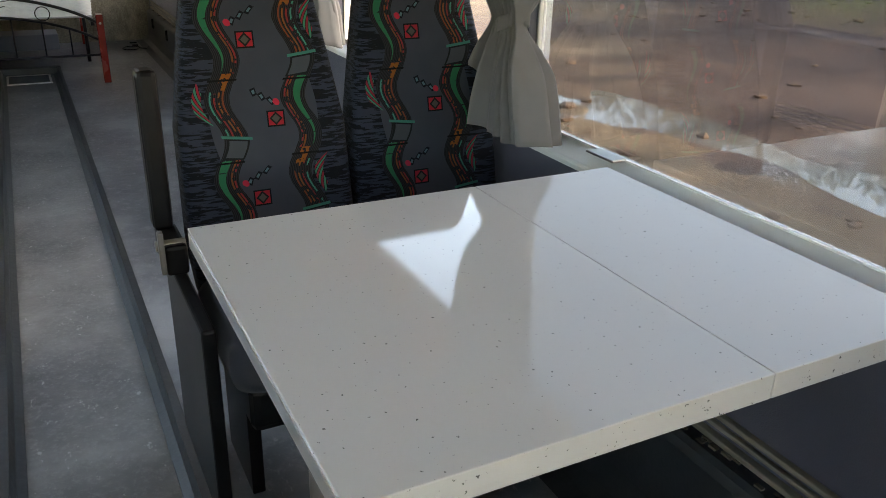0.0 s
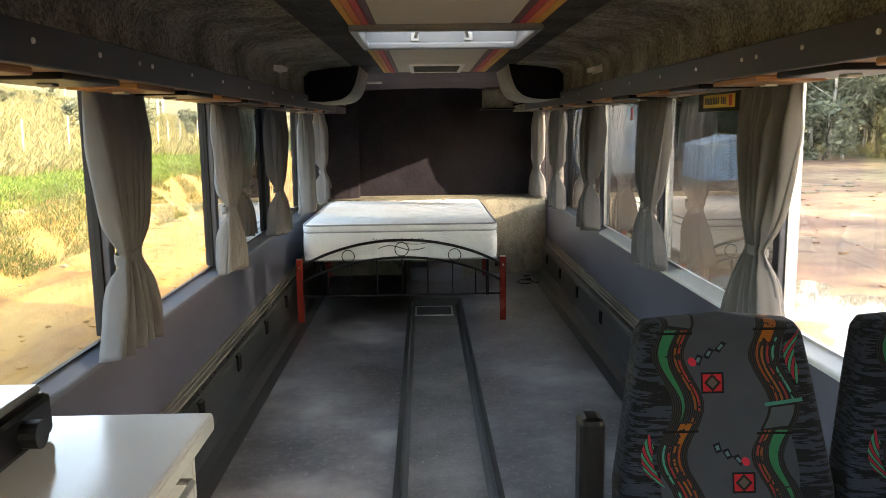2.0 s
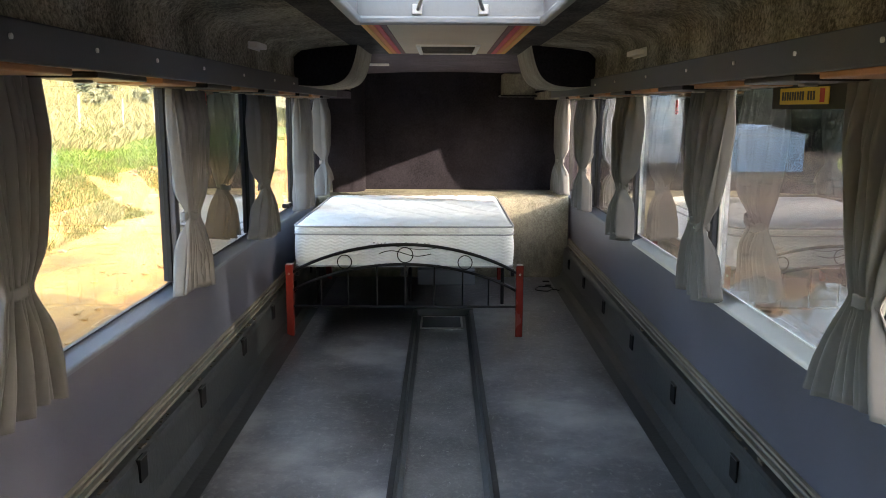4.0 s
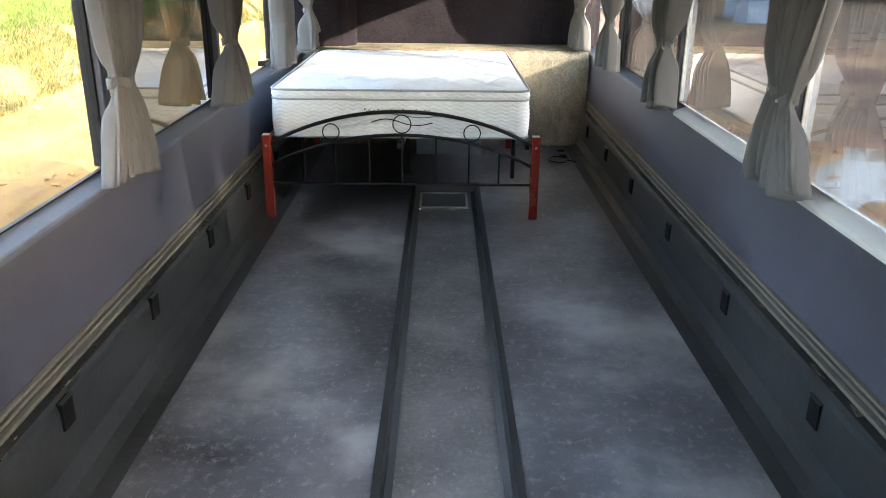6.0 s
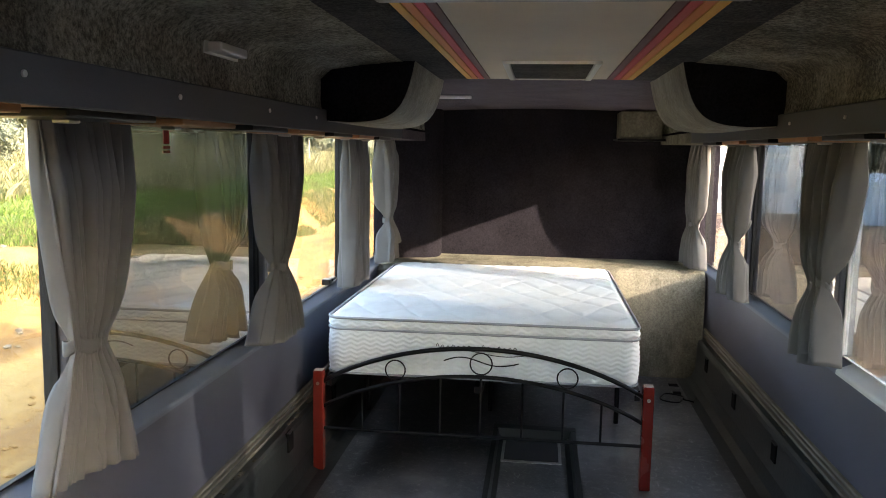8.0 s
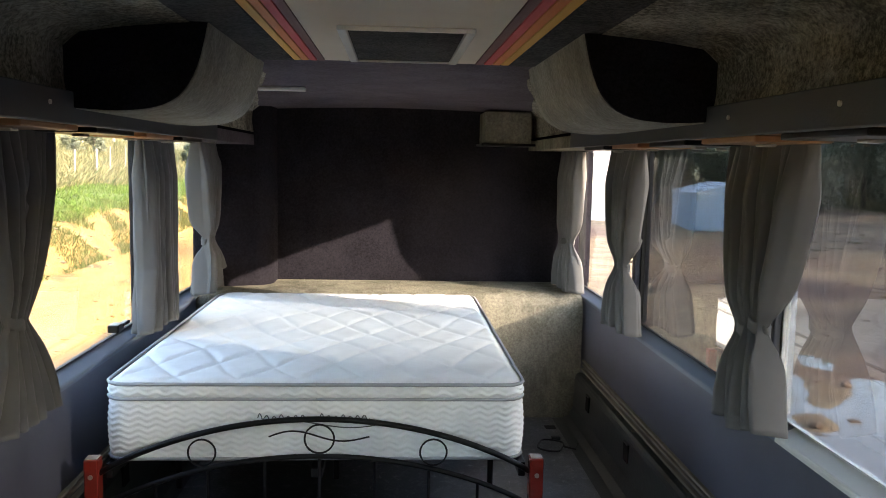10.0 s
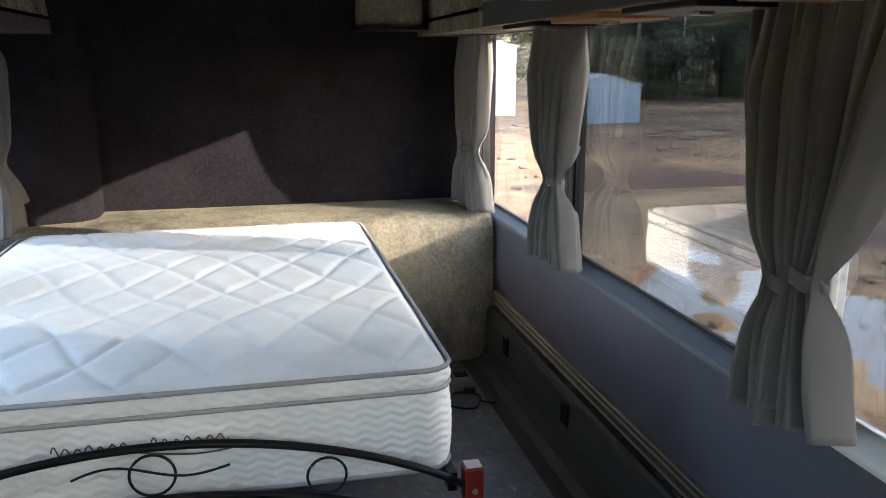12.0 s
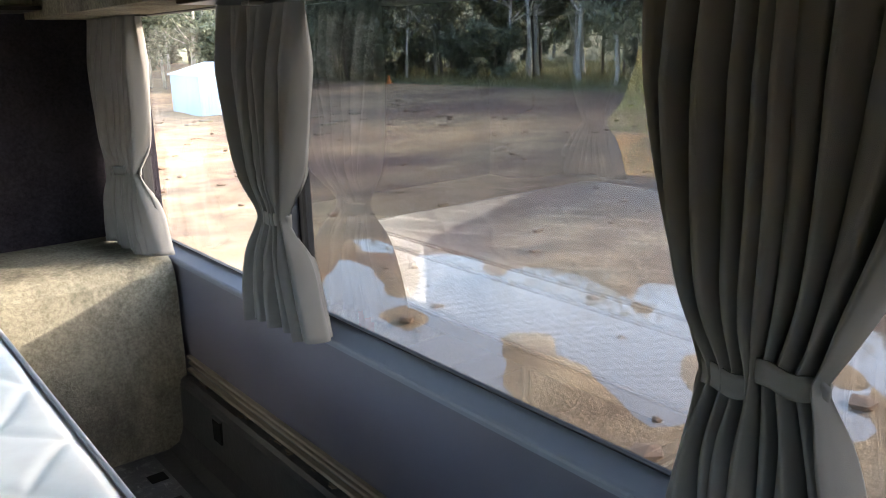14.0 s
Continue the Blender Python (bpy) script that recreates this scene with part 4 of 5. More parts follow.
# ---- passenger seats ----
def seat(x, y, facing, dark=False):
    """A coach seat; facing -1 looks to the front of the bus."""
    s = thing("coach_seat", (x, y, 0), "patterned grey coach seat with a tall rounded backrest" if not dark else "dark coach seat with its back to the walkway end", "seat", "coach seats")
    W = 0.205

    def back(u, v):
        # v round the outline in depth, u up the back
        a = 6.2832 * v
        z = 0.40 + 0.69 * u
        hw = W * np.interp(u, (0, 0.15, 0.55, 0.85, 0.95, 0.985, 1), (0.95, 1.0, 0.97, 0.80, 0.74, 0.66, 0.0))
        hd = np.interp(u, (0, 0.1, 0.8, 0.95, 0.985, 1), (0.055, 0.06, 0.05, 0.042, 0.03, 0.0))
        ca, sa = math.cos(a), math.sin(a)
        px = hw * math.copysign(abs(ca) ** 0.32, ca)
        py = hd * math.copysign(abs(sa) ** 0.55, sa)
        # side bolsters stand proud on the sitting face
        if sa * facing > 0:
            py += facing * 0.018 * (abs(px) / W) ** 3
        lean = -facing * 0.12 * u
        return Vector((x + px, y + lean + py + facing * 0.0, z))
    part("backrest", sheet(back, 40, 56), M_SEATDARK if dark else M_SEAT, s, smooth=True)

    def cush(u, v):
        a = 6.2832 * v
        ca, sa = math.cos(a), math.sin(a)
        k = np.interp(u, (0, 0.12, 0.88, 1), (0.0, 1, 1, 0.0)) ** 0.4
        px = W * 1.03 * k * math.copysign(abs(ca) ** 0.35, ca)
        pz = 0.075 * k * math.copysign(abs(sa) ** 0.6, sa)
        return Vector((x + px, y + facing * (0.04 + 0.43 * u), 0.40 + pz + 0.02 * u))
    part("cushion", sheet(cush, 24, 40), M_SEATDARK, s, "dark seat cushion", smooth=True)
    part("base", box(x - 0.17, x + 0.17, min(y, y + facing * 0.38), max(y, y + facing * 0.38), 0.22, 0.335, bev=0.02), M_BLACK, s)
    for dx in (-0.15, 0.15):
        part("leg", box(x + dx - 0.015, x + dx + 0.015, min(y + facing * 0.08, y + facing * 0.3), max(y + facing * 0.08, y + facing * 0.3), 0.0, 0.23, bev=0.004), M_BLACK, s)
    return s


seat(0.47, 1.80, -1)
seat(0.885, 1.80, -1)
seat(0.50, -0.28, 1, True)
seat(0.915, -0.28, 1, True)
ar = thing("armrest", (0.22, 1.8, 0.4), "black folding armrest raised upright beside the seat", "armrest")
part("pad", box(0.195, 0.24, 1.80, 1.86, 0.56, 0.925, bev=0.012), M_BLACK, ar)
part("hinge", box(0.20, 0.25, 1.70, 1.85, 0.49, 0.56, bev=0.008), M_BLACK, ar)
part("side_frame", box(0.215, 0.245, 1.42, 1.84, 0.0, 0.49, bev=0.006), M_BLACK, ar)
part("latch", tube([(0.185, 1.73, 0.555), (0.25, 1.73, 0.555)], 0.012, 10), M_STEEL, ar, "steel latch")
part("lever", box(0.188, 0.20, 1.69, 1.71, 0.50, 0.60, bev=0.003), M_STEEL, ar, "steel lever")

# ---- table ----
tb = thing("table", (0.68, 0.95, 0), "white speckled laminate folding table fixed to the wall", "table")
part("top", box(0.20, 0.7692, 0.57, 1.345, 0.702, 0.74, bev=0.0015), M_TABLE, tb)
part("leaf", box(0.770, 1.105, 0.57, 1.345, 0.702, 0.74, bev=0.0015), M_TABLE, tb)
part("edge_strip", box(0.1985, 0.2015, 0.58, 1.335, 0.708, 0.734, bev=0.001), M_ALU, tb)
part("leg", tube([(0.30, 0.95, 0.0), (0.30, 0.95, 0.702)], 0.022, 14), M_STEEL, tb, "steel table leg")
part("foot", tube([(0.30, 0.95, 0.0), (0.30, 0.95, 0.012)], 0.07, 20), M_STEEL, tb)
part("hinge_rail", box(0.25, 1.09, 0.60, 0.63, 0.68, 0.702), M_BLACK, tb)
sk2 = thing("window_latch", (1.17, 1.42, SILL), "small pale window latch on the sill", "latch")
part("plate", box(1.13, 1.17, 1.36, 1.46, SILL, SILL + 0.006, bev=0.002), M_STEEL, sk2)

# ---- kitchen counter ----
ct = thing("counter_cabinet", (-0.8, 1.0, 0), "cream kitchen cabinet with steel bow handles", "cabinet")
part("body", box(-1.03, -0.545, -0.80, 1.915, 0.0, 0.86), M_CABINET, ct)
for i, (y0, y1, hy) in enumerate(((1.12, 1.645, 1.57), (1.652, 1.913, 1.735), (0.52, 1.115, 0.62), (-0.1, 0.515, 0.42), (-0.79, -0.106, -0.6))):
    d = part("door", box(-0.5445, -0.525, y0, y1, 0.06, 0.855, bev=0.003), M_CABINET, ct)
    hn = tube([(-0.525, hy - 0.066, 0.828), (-0.494, hy - 0.066, 0.828), (-0.490, hy - 0.06, 0.828), (-0.490, hy + 0.06, 0.828), (-0.494, hy + 0.066, 0.828), (-0.525, hy + 0.066, 0.828)], 0.006, 8)
    part("handle", hn, M_STEEL, d, "brushed steel bow handle")
part("end_panel", box(-1.03, -0.525, 1.9155, 1.932, 0.0, 0.86, bev=0.002), M_CABINET, ct)
wt = thing("worktop", (-0.8, 0.6, 0.86), "glossy white laminate worktop along the wall", "worktop")
part("slab", box(-1.105, -0.49, -0.82, 1.955, 0.8605, 0.90, bev=0.008, seg=3), M_COUNTER, wt)
part("edge_band", box(-0.4905, -0.4885, -0.81, 1.945, 0.868, 0.893, bev=0.0008), M_CABINET, wt, "pale edge band")
sv = thing("camp_stove", (-0.9, 1.6, 0.90), "black portable gas stove with chrome fittings on the worktop", "stove")
part("body", box(-1.05, -0.745, 1.27, 1.85, 0.908, 0.985, bev=0.012), M_BLACK, sv)
part("lid", box(-1.06, -0.76, 1.28, 1.84, 0.985, 1.0, bev=0.005), M_STEEL, sv, "steel top plate")
for x, y in ((-1.02, 1.3), (-0.78, 1.3), (-1.02, 1.82), (-0.78, 1.82)):
    part("foot", tube([(x, y, 0.90), (x, y, 0.91)], 0.014, 10), M_RUBBER, sv)
part("knob", tube([(-0.745, 1.74, 0.945), (-0.715, 1.74, 0.945)], 0.024, 16), M_BLACK, sv)
part("knob", tube([(-0.745, 1.50, 0.945), (-0.715, 1.50, 0.945)], 0.024, 16), M_BLACK, sv)
part("label", box(-0.7455, -0.743, 1.58, 1.64, 0.925, 0.965), M_ALU, sv, "pale metal label")
part("grate", ring((-0.9, 1.68, 1.012), 0.08, 0.005, "z"), M_BLACK, sv)
part("grate", ring((-0.9, 1.42, 1.012), 0.08, 0.005, "z"), M_BLACK, sv)
for y in (1.42, 1.68):
    part("burner", tube([(-0.9, y, 1.0), (-0.9, y, 1.018)], 0.035, 16), M_BLACK, sv)
    for a in (0, 1.57):
        part("grate_bar", tube([(-0.9 - 0.1 * math.cos(a), y - 0.1 * math.sin(a), 1.018), (-0.9 + 0.1 * math.cos(a), y + 0.1 * math.sin(a), 1.018)], 0.005, 6), M_BLACK, sv)
part("side_clip", box(-0.80, -0.77, 1.85, 1.875, 0.93, 0.975, bev=0.004), M_BLACK, sv)
br = thing("brush", (-0.76, 2.6, 0), "black bristle floor brush lying by the cabinet", "brush")
part("head", box(-0.84, -0.72, 2.44, 2.86, 0.03, 0.06, bev=0.008), M_BLACK, br)
bb = bmesh.new()
for k in range(44):
    for j in range(5):
        x, y = -0.83 + 0.024 * j, 2.455 + 0.0092 * k
        tube([(x, y, 0.0), (x, y, 0.031)], 0.004, 4, bm=bb)
part("bristles", bb, M_RUBBER, br)

# signs and stickers
sg = thing("exit_sign", (1.14, 3.78, 1.5), "yellow emergency exit sign on a black backing strip", "sign")
part("backing", box(1.140, 1.148, 3.50, 4.02, 1.485, TOP), M_BLACK, sg)
part("plate", box(1.1365, 1.140, 3.60, 3.95, 1.50, 1.553, bev=0.001), M_YELLOW, sg, "yellow plate")
for k in range(13):
    if k == 9:
        continue
    y = 3.93 - 0.019 * k
    part("letter_bar", box(1.1355, 1.1366, y - 0.012, y, 1.513, 1.541), M_LOGO, sg)
part("symbol", box(1.1355, 1.1366, 3.625, 3.655, 1.506, 1.548), M_RED, sg, "red symbol")
for sx, y, z in ((1, 5.28, 1.50), (-1, 5.16, 1.52)):
    o = thing("sticker", (sx * 1.2, y, z), "small red sticker on the window glass", "sticker")
    xa, xb = min(sx * 1.1675, sx * 1.169), max(sx * 1.1675, sx * 1.169)
    part("mark", box(xa, xb, y - 0.018, y + 0.018, z - 0.012, z + 0.03), M_RED, o)
    for k in range(2):
        part("letter_bar", box(xa, xb, y - 0.022, y + 0.022, z - 0.026 - 0.014 * k, z - 0.018 - 0.014 * k), M_RED, o)
wl = thing("window_catch", (-1.17, 6.98, SILL), "black window catch on the frame", "catch")
part("block", box(-1.166, -1.12, 6.93, 7.0, SILL + 0.028, SILL + 0.06, bev=0.005), M_BLACK, wl)
part("lever", box(-1.14, -1.115, 6.98, 7.06, SILL + 0.045, SILL + 0.06, bev=0.004), M_BLACK, wl)


# ---- outside ----
def height(x, y):
    n1 = noise.noise(Vector((x * 0.35, y * 0.2, 3.1)))
    n2 = noise.noise(Vector((x * 1.7, y * 0.9, 7.7)))
    z = -1.0
    xx = x + 0.5 * noise.noise(Vector((y * 0.22, 0, 1.0)))
    if xx < -6.4:
        z = np.interp(-xx, (6.4, 6.8, 7.7, 8.8, 11, 18, 30, 80, 300), (-1.0, -0.85, -0.12, 0.12, 0.55, 1.6, 3.4, 14, 40))
        z += n2 * 0.12 + n1 * 0.15
    elif x < -1.3:
        # wheel ruts of the track
        r = 1.7 * math.exp(-((x + 2.7 + 0.2 * n1) / 0.22) ** 2) + math.exp(-((x + 4.1 + 0.2 * n1) / 0.25) ** 2)
        z += -0.10 * r + 0.04 * n2 + 0.05 * noise.noise(Vector((x * 5, y * 2.0, 0)))
    else:
        z += 0.03 * n2 + 0.05 * n1 * min(1, max(0, (x - 2) / 10))
        if x > 8:
            z += 0.06 * noise.noise(Vector((x * 0.8, y * 0.8, 5)))
        if x > 45:
            z += (x - 45) * 0.06
        if y > 60:
            z += (y - 60) * 0.05
        wet = math.exp(-((x - 5.0) / 1.7) ** 2 - ((y - 10.4) / 3.0) ** 2)
        across = (x - 4.6) * 0.8 - (y - 10.4) * 0.6 + 0.15 * n2 + 0.3 * n1
        z += wet * (0.032 * math.sin(across * 5.5) + 0.035 * noise.noise(Vector((x * 2.2, y * 2.2, 2.0))) + 0.012)
        for px, py, rx, ry in PUDDLES:
            d = ((x - px) / rx) ** 2 + ((y - py) / ry) ** 2
            z -= 0.07 * math.exp(-d * 0.8)
    return z


PUDDLES = [(4.9, 12.6, 1.5, 2.6), (5.6, 8.6, 1.5, 2.0), (6.8, 6.0, 0.6, 3.0), (6.6, 2.6, 0.8, 1.6), (3.6, 10.6, 0.6, 1.6), (5.6, 10.9, 1.0, 1.0)]
gx = np.concatenate([np.linspace(-600, -60, 10)[:-1], np.linspace(-60, -14, 46)[:-1], np.linspace(-14, -1, 100)[:-1], np.linspace(-1, 14, 90)[:-1], np.linspace(14, 60, 60)[:-1], np.linspace(60, 800, 12)])
gy = np.concatenate([np.linspace(-600, -20, 10)[:-1], np.linspace(-20, 3, 40)[:-1], np.linspace(3, 24, 130)[:-1], np.linspace(24, 70, 70)[:-1], np.linspace(70, 800, 14)])
gv = [(float(x), float(y), float(height(float(x), float(y)))) for x in gx for y in gy]
ny = len(gy)
gf = [(i * ny + j, (i + 1) * ny + j, (i + 1) * ny + j + 1, i * ny + j + 1) for i in range(len(gx) - 1) for j in range(ny - 1)]
gm = bpy.data.meshes.new("ground")
gm.from_pydata(gv, [], gf)
for p in gm.polygons:
    p.use_smooth = True
gm.materials.append(M_GROUND)
tagged(new("ground", gm), "dirt yard with an ochre track, a cut bank and red-brown churned earth", "ground", "", "structure")
# standing water: its level sheet shows where the ground dips below it
solid("water", box(2.2, 9.0, -1.0, 17.0, -1.30, -1.063), M_WATER, "muddy rain puddles reflecting the sky", "puddle")


def blades(name, mat, count, where, hmin, hmax, seed, label):
    rnd = random.Random(seed)
    vs, fs = [], []
    for _ in range(count):
        x, y = where(rnd)
        z = height(x, y)
        h = rnd.uniform(hmin, hmax)
        a = rnd.uniform(0, 6.28)
        w = (0.004 + 0.005 * rnd.random()) * (1 + 0.04 * abs(x))
        lx, ly = rnd.gauss(0, 0.42) * h, rnd.gauss(0, 0.42) * h
        i = len(vs)
        vs += [(x - w * math.cos(a), y - w * math.sin(a), z - 0.02), (x + w * math.cos(a), y + w * math.sin(a), z - 0.02), (x + lx * 0.4 + 0.5 * w * math.cos(a), y + ly * 0.4 + 0.5 * w * math.sin(a), z + h * 0.6), (x + lx, y + ly, z + h)]
        fs += [(i, i + 1, i + 2), (i, i + 2, i + 3)]
    me = bpy.data.meshes.new(name)
    me.from_pydata(vs, [], fs)
    me.materials.append(mat)
    tagged(new(name, me), label, "grass", "", "stuff")


def spread(x0, x1, y0, y1, p=1.0):
    return lambda r: (x0 + (x1 - x0) * r.random() ** p, y0 + (y1 - y0) * r.random() ** 1.5)


def clumps(x0, x1, y0, y1):
    """Uneven cover: points are kept where a coarse noise is high."""
    def pick(r):
        while True:
            x, y = x0 + (x1 - x0) * r.random(), y0 + (y1 - y0) * r.random() ** 1.5
            if noise.noise(Vector((x * 1.1, y * 0.8, 4.4))) + 0.25 * (r.random() - 0.5) > -0.02:
                return x, y
    return pick


blades("green_grass", M_GREEN, 60000, spread(-7.9, -12.0, 2, 42, 1.1), 0.04, 0.15, 1, "short bright green grass on top of the bank")
blades("dry_grass", M_DRY, 150000, spread(-10.0, -40, 2, 80, 1.5), 0.12, 0.42, 2, "tall dry straw-coloured grass on the slope")
blades("bank_weeds", M_WEED, 60000, clumps(-6.6, -9.0, 2, 34), 0.03, 0.12, 3, "low green and straw weeds on the cut bank")
blades("far_grass", M_DRY, 40000, spread(29, 52, -10, 80), 0.12, 0.4, 4, "pale dry grass in front of the trees")


# scattered stones
def stones(name, seed, count, x0, x1, y0, y1, r0, r1, mat, label):
    rnd = random.Random(seed)
    bm = bmesh.new()
    for _ in range(count):
        x, y = rnd.uniform(x0, x1), y0 + (y1 - y0) * rnd.random() ** 1.4
        r = rnd.uniform(r0, r1)
        m = Matrix.Translation((x, y, height(x, y) + r * 0.2)) @ Matrix.Diagonal((r * rnd.uniform(0.8, 1.8), r * rnd.uniform(0.8, 1.6), r * 0.6, 1))
        v = bmesh.ops.create_icosphere(bm, subdivisions=1, radius=1, matrix=m)["verts"]
        for q in v:
            q.co += Vector((rnd.uniform(-1, 1), rnd.uniform(-1, 1), rnd.uniform(-1, 1))) * r * 0.2
    tagged(new(name, finish(name, bm, mat)), label, "stones", "", "stuff")


M_STONE = plain("pale_stone", (0.19, 0.155, 0.10), 0.9, grain=12, var=0.3)
M_CLOD = plain("earth_clod", (0.22, 0.13, 0.08), 0.95, grain=12, var=0.3)
stones("bank_stones", 4, 240, -8.6, -6.3, 3, 30, 0.02, 0.065, M_STONE, "pale stones on the foot of the bank")
stones("track_clods", 5, 260, -5.2, -1.8, 3, 18, 0.015, 0.05, plain("ochre_clod", (0.27, 0.15, 0.045), 0.95), "ochre clods along the wheel ruts")
stones("yard_clods", 6, 500, 2.5, 26, 3, 34, 0.02, 0.09, M_CLOD, "brown clods in the churned yard")


# ---- trees ----
def tree_meshes(seed, h, trunk_r, leafy, low, spread_r, bark):
    rnd = random.Random(seed)
    bm = bmesh.new()
    tips = []
    top = Vector((rnd.uniform(-0.4, 0.4), rnd.uniform(-0.4, 0.4), h * 0.8))
    pts = [Vector((0, 0, -0.3)).lerp(top, k / 6) + Vector((rnd.uniform(-0.12, 0.12), rnd.uniform(-0.12, 0.12), 0)) * (k > 0) for k in range(7)]
    tube(pts, trunk_r, 7, bm=bm, r1=trunk_r * 0.3)
    for k in range(9):
        t = rnd.uniform(low, 0.95)
        p = pts[min(5, int(t * 6))].lerp(pts[min(5, int(t * 6)) + 1], t * 6 - int(t * 6))
        a = rnd.uniform(0, 6.28)
        ln = h * rnd.uniform(0.15, 0.32) * spread_r
        e = p + Vector((math.cos(a) * ln, math.sin(a) * ln, ln * rnd.uniform(0.5, 1.3)))
        mid = p.lerp(e, 0.5) + Vector((rnd.uniform(-0.2, 0.2), rnd.uniform(-0.2, 0.2), -0.12 * ln))
        tube([p, mid, e], trunk_r * 0.35, 5, bm=bm, r1=trunk_r * 0.08)
        tips += [e, mid.lerp(e, 0.6)]
        for _ in range(2):
            e2 = e + Vector((rnd.uniform(-1, 1), rnd.uniform(-1, 1), rnd.uniform(0, 0.9))) * ln * 0.5
            tube([mid.lerp(e, 0.5), e2], trunk_r * 0.14, 4, bm=bm, r1=trunk_r * 0.04)
            tips.append(e2)
    trunk = finish("trunk", bm, bark, True)
    vs, fs = [], []
    for tip in tips:
        cl = rnd.uniform(0.35, 0.8) * h * 0.11
        for _ in range(leafy):
            c = tip + Vector((rnd.gauss(0, 1), rnd.gauss(0, 1), rnd.gauss(0, 0.75))) * cl
            s = rnd.uniform(0.07, 0.17)
            a, b = Vector((rnd.uniform(-1, 1), rnd.uniform(-1, 1), rnd.uniform(-1, 0.4))).normalized() * s * 1.7, Vector((rnd.uniform(-1, 1), rnd.uniform(-1, 1), rnd.uniform(-1, 1))).normalized() * s * 0.7
            i = len(vs)
            vs += [c - a, c + b, c + a, c - b]
            fs.append((i, i + 1, i + 2, i + 3))
    me = bpy.data.meshes.new("crown")
    me.from_pydata([tuple(v) for v in vs], [], fs)
    me.materials.append(M_LEAF)
    return trunk, me


KINDS = [tree_meshes(21, 9.0, 0.16, 60, 0.3, 1.0, M_BARK), tree_meshes(22, 11.0, 0.2, 60, 0.35, 0.9, M_BARK), tree_meshes(23, 7.5, 0.13, 90, 0.15, 1.1, M_DARKBARK), tree_meshes(24, 8.5, 0.15, 16, 0.3, 1.2, M_BARK), tree_meshes(25, 3.2, 0.06, 90, 0.05, 1.3, M_DARKBARK)]


def tree(kind, x, y, s, rot, group):
    o = thing("gum_tree", (x, y, height(x, y)), ("low leafy scrub bush" if kind == 4 else "sparse pale-limbed gum tree" if kind == 3 else "grey-green gum tree with a slim trunk"), "bush" if kind == 4 else "tree", group)
    for nm2, me in zip(("trunk", "crown"), KINDS[kind]):
        p = new(nm2, me)
        p.parent = o
    o.rotation_euler = (0, 0, rot)
    o.scale = (s, s, s)


rnd = random.Random(77)
for k in range(230):
    if k < 140:
        x, y = 33 + 30 * rnd.random() ** 1.6, rnd.uniform(-12, 75)
    else:
        x, y = rnd.uniform(0, 42), 50 + 34 * rnd.random() ** 1.4
    tree(rnd.choice((0, 1, 2, 2, 3, 4, 4)), x, y, rnd.uniform(0.75, 1.25), rnd.uniform(0, 6.28), "trees beyond the yard")
for k in range(46):
    x, y = -rnd.uniform(19, 60), rnd.uniform(5, 95)
    tree(rnd.choice((0, 1, 3, 3, 4)), x, y, rnd.uniform(0.7, 1.1), rnd.uniform(0, 6.28), "trees on the slope")
for x, y, kd, s in ((-16.5, 26.5, 3, 1.0), (-17.5, 28.8, 1, 0.9), (-20, 30, 4, 0.8), (-14.5, 19, 4, 0.5), (-15, 24, 4, 0.45)):
    tree(kd, x, y, s, x, "trees on the slope")

for k in range(46):
    x, y = -13 - 16 * rnd.random() ** 1.3, rnd.uniform(6, 60)
    tree(4, x, y, rnd.uniform(0.18, 0.5), rnd.uniform(0, 6.28), "bushes on the slope")
# unseen trees, added only to keep the sun out of the front right windows
for x, y, kd, s in ((31, -13.5, 1, 1.5), (33, -11.5, 0, 1.8), (34, -14.5, 1, 1.6), (36, -13, 2, 2.1), (38, -16, 1, 1.7), (35.5, -11, 2, 2.0)):
    tree(kd, x, y, s, x * 2, "trees beyond the yard")

# fence along the slope
for k in range(16):
    y = 4 + 2.6 * k
    x = -11.6 - 0.4 * math.sin(k)
    o = thing("fence_post", (x, y, height(x, y)), "thin weathered wire-fence post in long grass", "fence post", "fence posts")
    part("post", tube([(x, y, height(x, y) - 0.2), (x + 0.03, y, height(x, y) + 1.15)], 0.035, 7), M_POST, o)

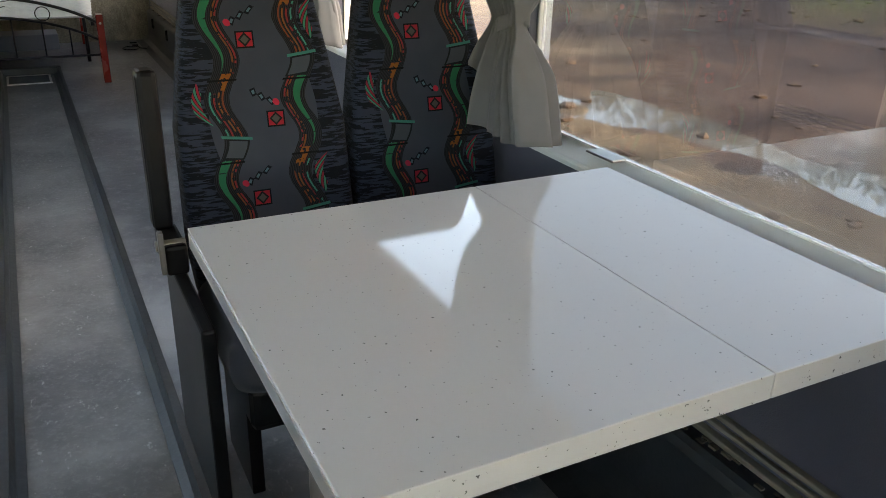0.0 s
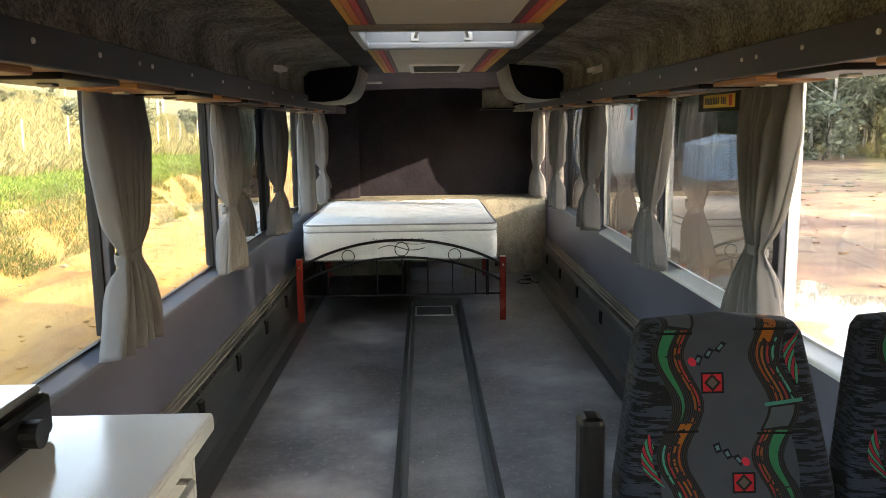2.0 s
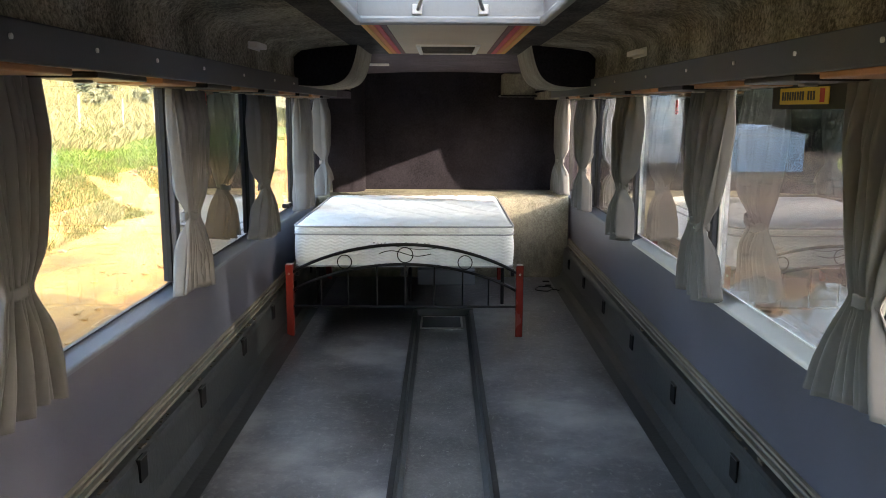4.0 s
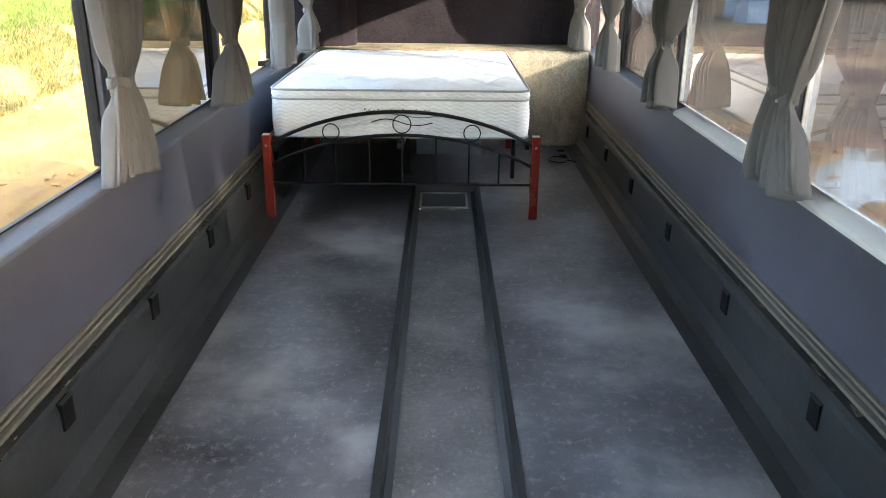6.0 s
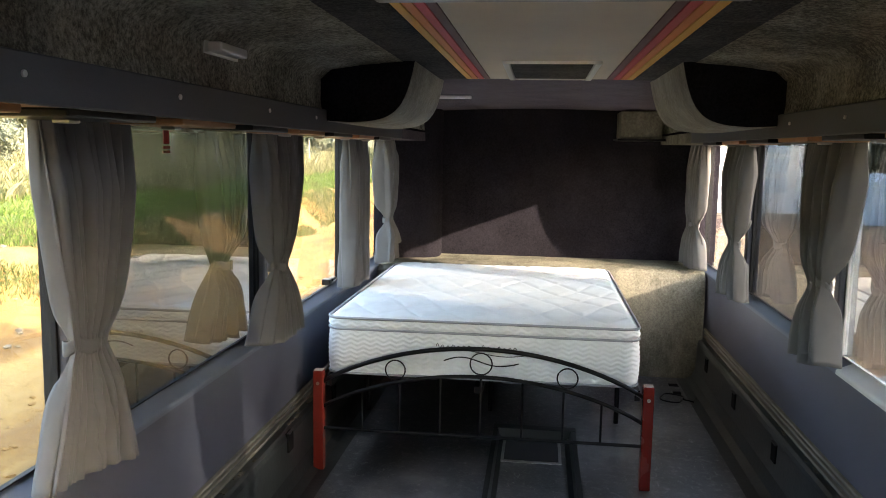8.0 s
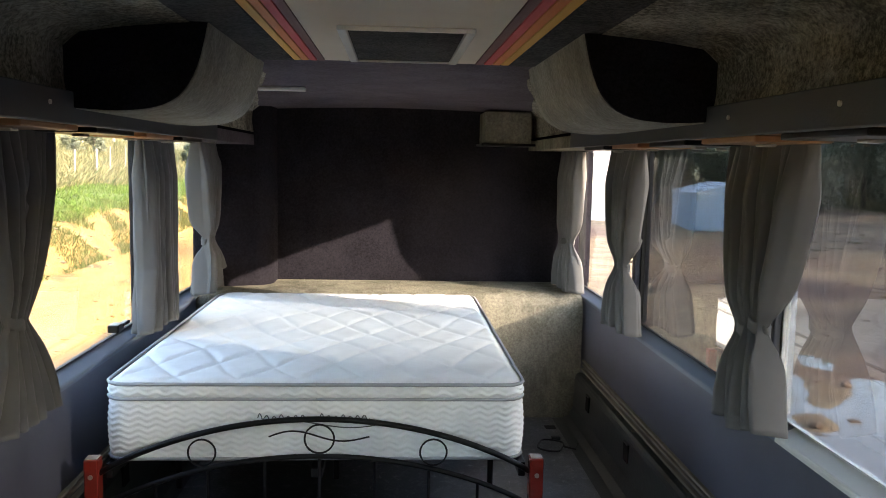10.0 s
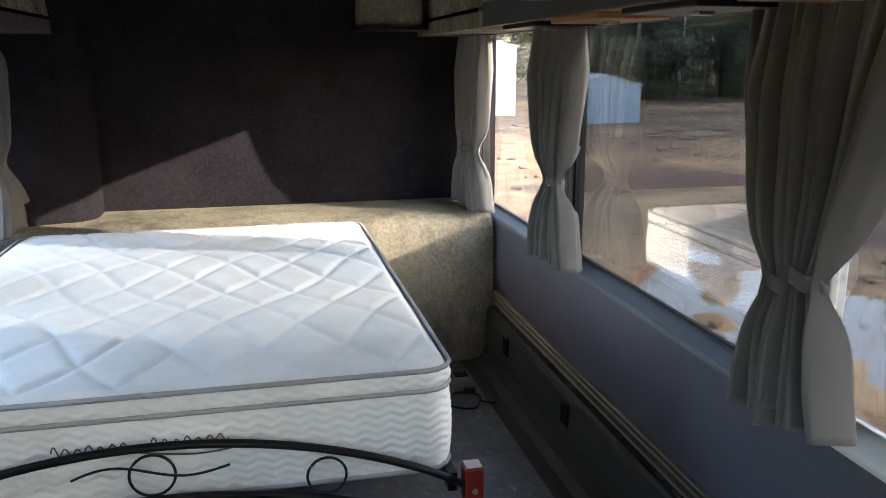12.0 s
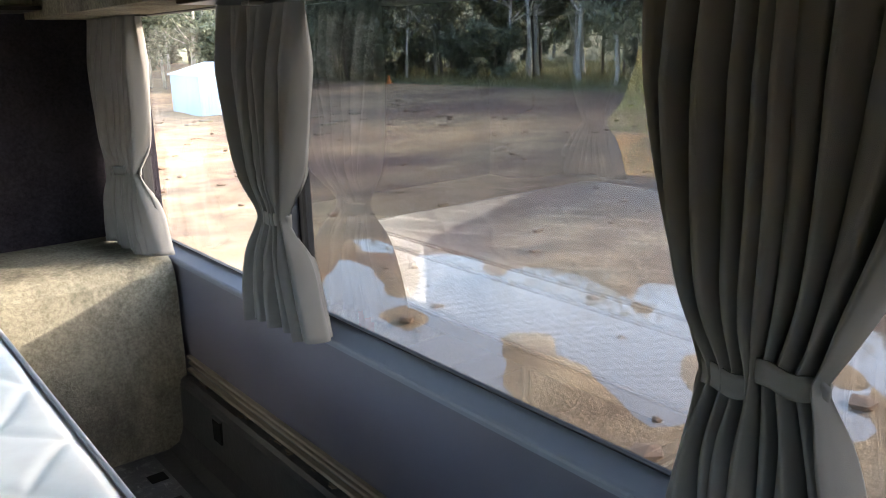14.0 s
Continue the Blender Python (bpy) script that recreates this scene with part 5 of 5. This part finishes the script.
# ---- sheds ----
def shed(x0, x1, y0, y1, z0, wall_h, ridge, mw, mr, label, ribs=True):
    o = thing("shed", ((x0 + x1) / 2, (y0 + y1) / 2, z0), label, "shed")
    xm = 0.5 * (x0 + x1)
    pr = [(x0, z0), (x1, z0), (x1, z0 + wall_h), (xm, z0 + ridge), (x0, z0 + wall_h)]
    part("walls", prism(pr, y0, y1), mw, o)
    t = 0.04
    for a, b in ((x0 - 0.08, xm), (xm, x1 + 0.08)):
        za, zb = (z0 + wall_h, z0 + ridge + 0.01) if a < xm - 0.01 else (z0 + ridge + 0.01, z0 + wall_h)
        part("roof", prism([(a, za), (b, zb), (b, zb + t), (a, za + t)], y0 - 0.08, y1 + 0.08), mr, o)
    if ribs:
        k = x0 + 0.05
        while k < x1 - 0.05:
            part("rib", box(k, k + 0.05, y0 - 0.012, y0, z0, z0 + wall_h - 0.03), mw, o)
            k += 0.13
        part("door_edge", box(xm - 0.02, xm + 0.02, y0 - 0.025, y0 - 0.012, z0, z0 + wall_h), mr, o)
        part("fascia", box(x0 - 0.02, x1 + 0.02, y0 - 0.03, y0, z0 + wall_h - 0.02, z0 + wall_h + 0.08), mr, o)
    return o


shed(11.75, 14.75, 34.2, 37.0, -1.02, 1.45, 1.85, M_SHED, M_ROOF, "small blue-grey corrugated steel garden shed with double doors")
hs = shed(7.6, 11.2, 39.2, 44.0, -1.02, 3.0, 3.4, M_WHITE, M_ROOF, "white clad cabin with square windows", False)
for k in range(3):
    w = part("window", box(9.7, 10.6, 39.16, 39.2, -0.1 + 0.85 * k, 0.55 + 0.85 * k), M_SHED, hs, "grey square panel")
CX, CY = 28.8, 46.6
CZ = height(CX, CY)
co = thing("traffic_cone", (CX, CY, CZ), "small orange traffic cone at the yard's edge", "cone")
part("cone", tube([(CX, CY, CZ), (CX, CY, CZ + 0.5)], 0.16, 12, r1=0.03), M_ORANGE, co)
part("foot", box(CX - 0.2, CX + 0.2, CY - 0.2, CY + 0.2, CZ - 0.02, CZ + 0.03), M_ORANGE, co)
for k in range(14):
    r2 = random.Random(k)
    x, y = r2.uniform(9, 17), r2.uniform(24, 32)
    o = thing("rubble", (x, y, height(x, y)), "pale broken rubble slab lying in the yard", "rubble", "yard rubble")
    part("slab", box(x - r2.uniform(0.1, 0.3), x + r2.uniform(0.1, 0.3), y - 0.15, y + 0.2, height(x, y) - 0.03, height(x, y) + 0.05, bev=0.02), M_STONE, o)
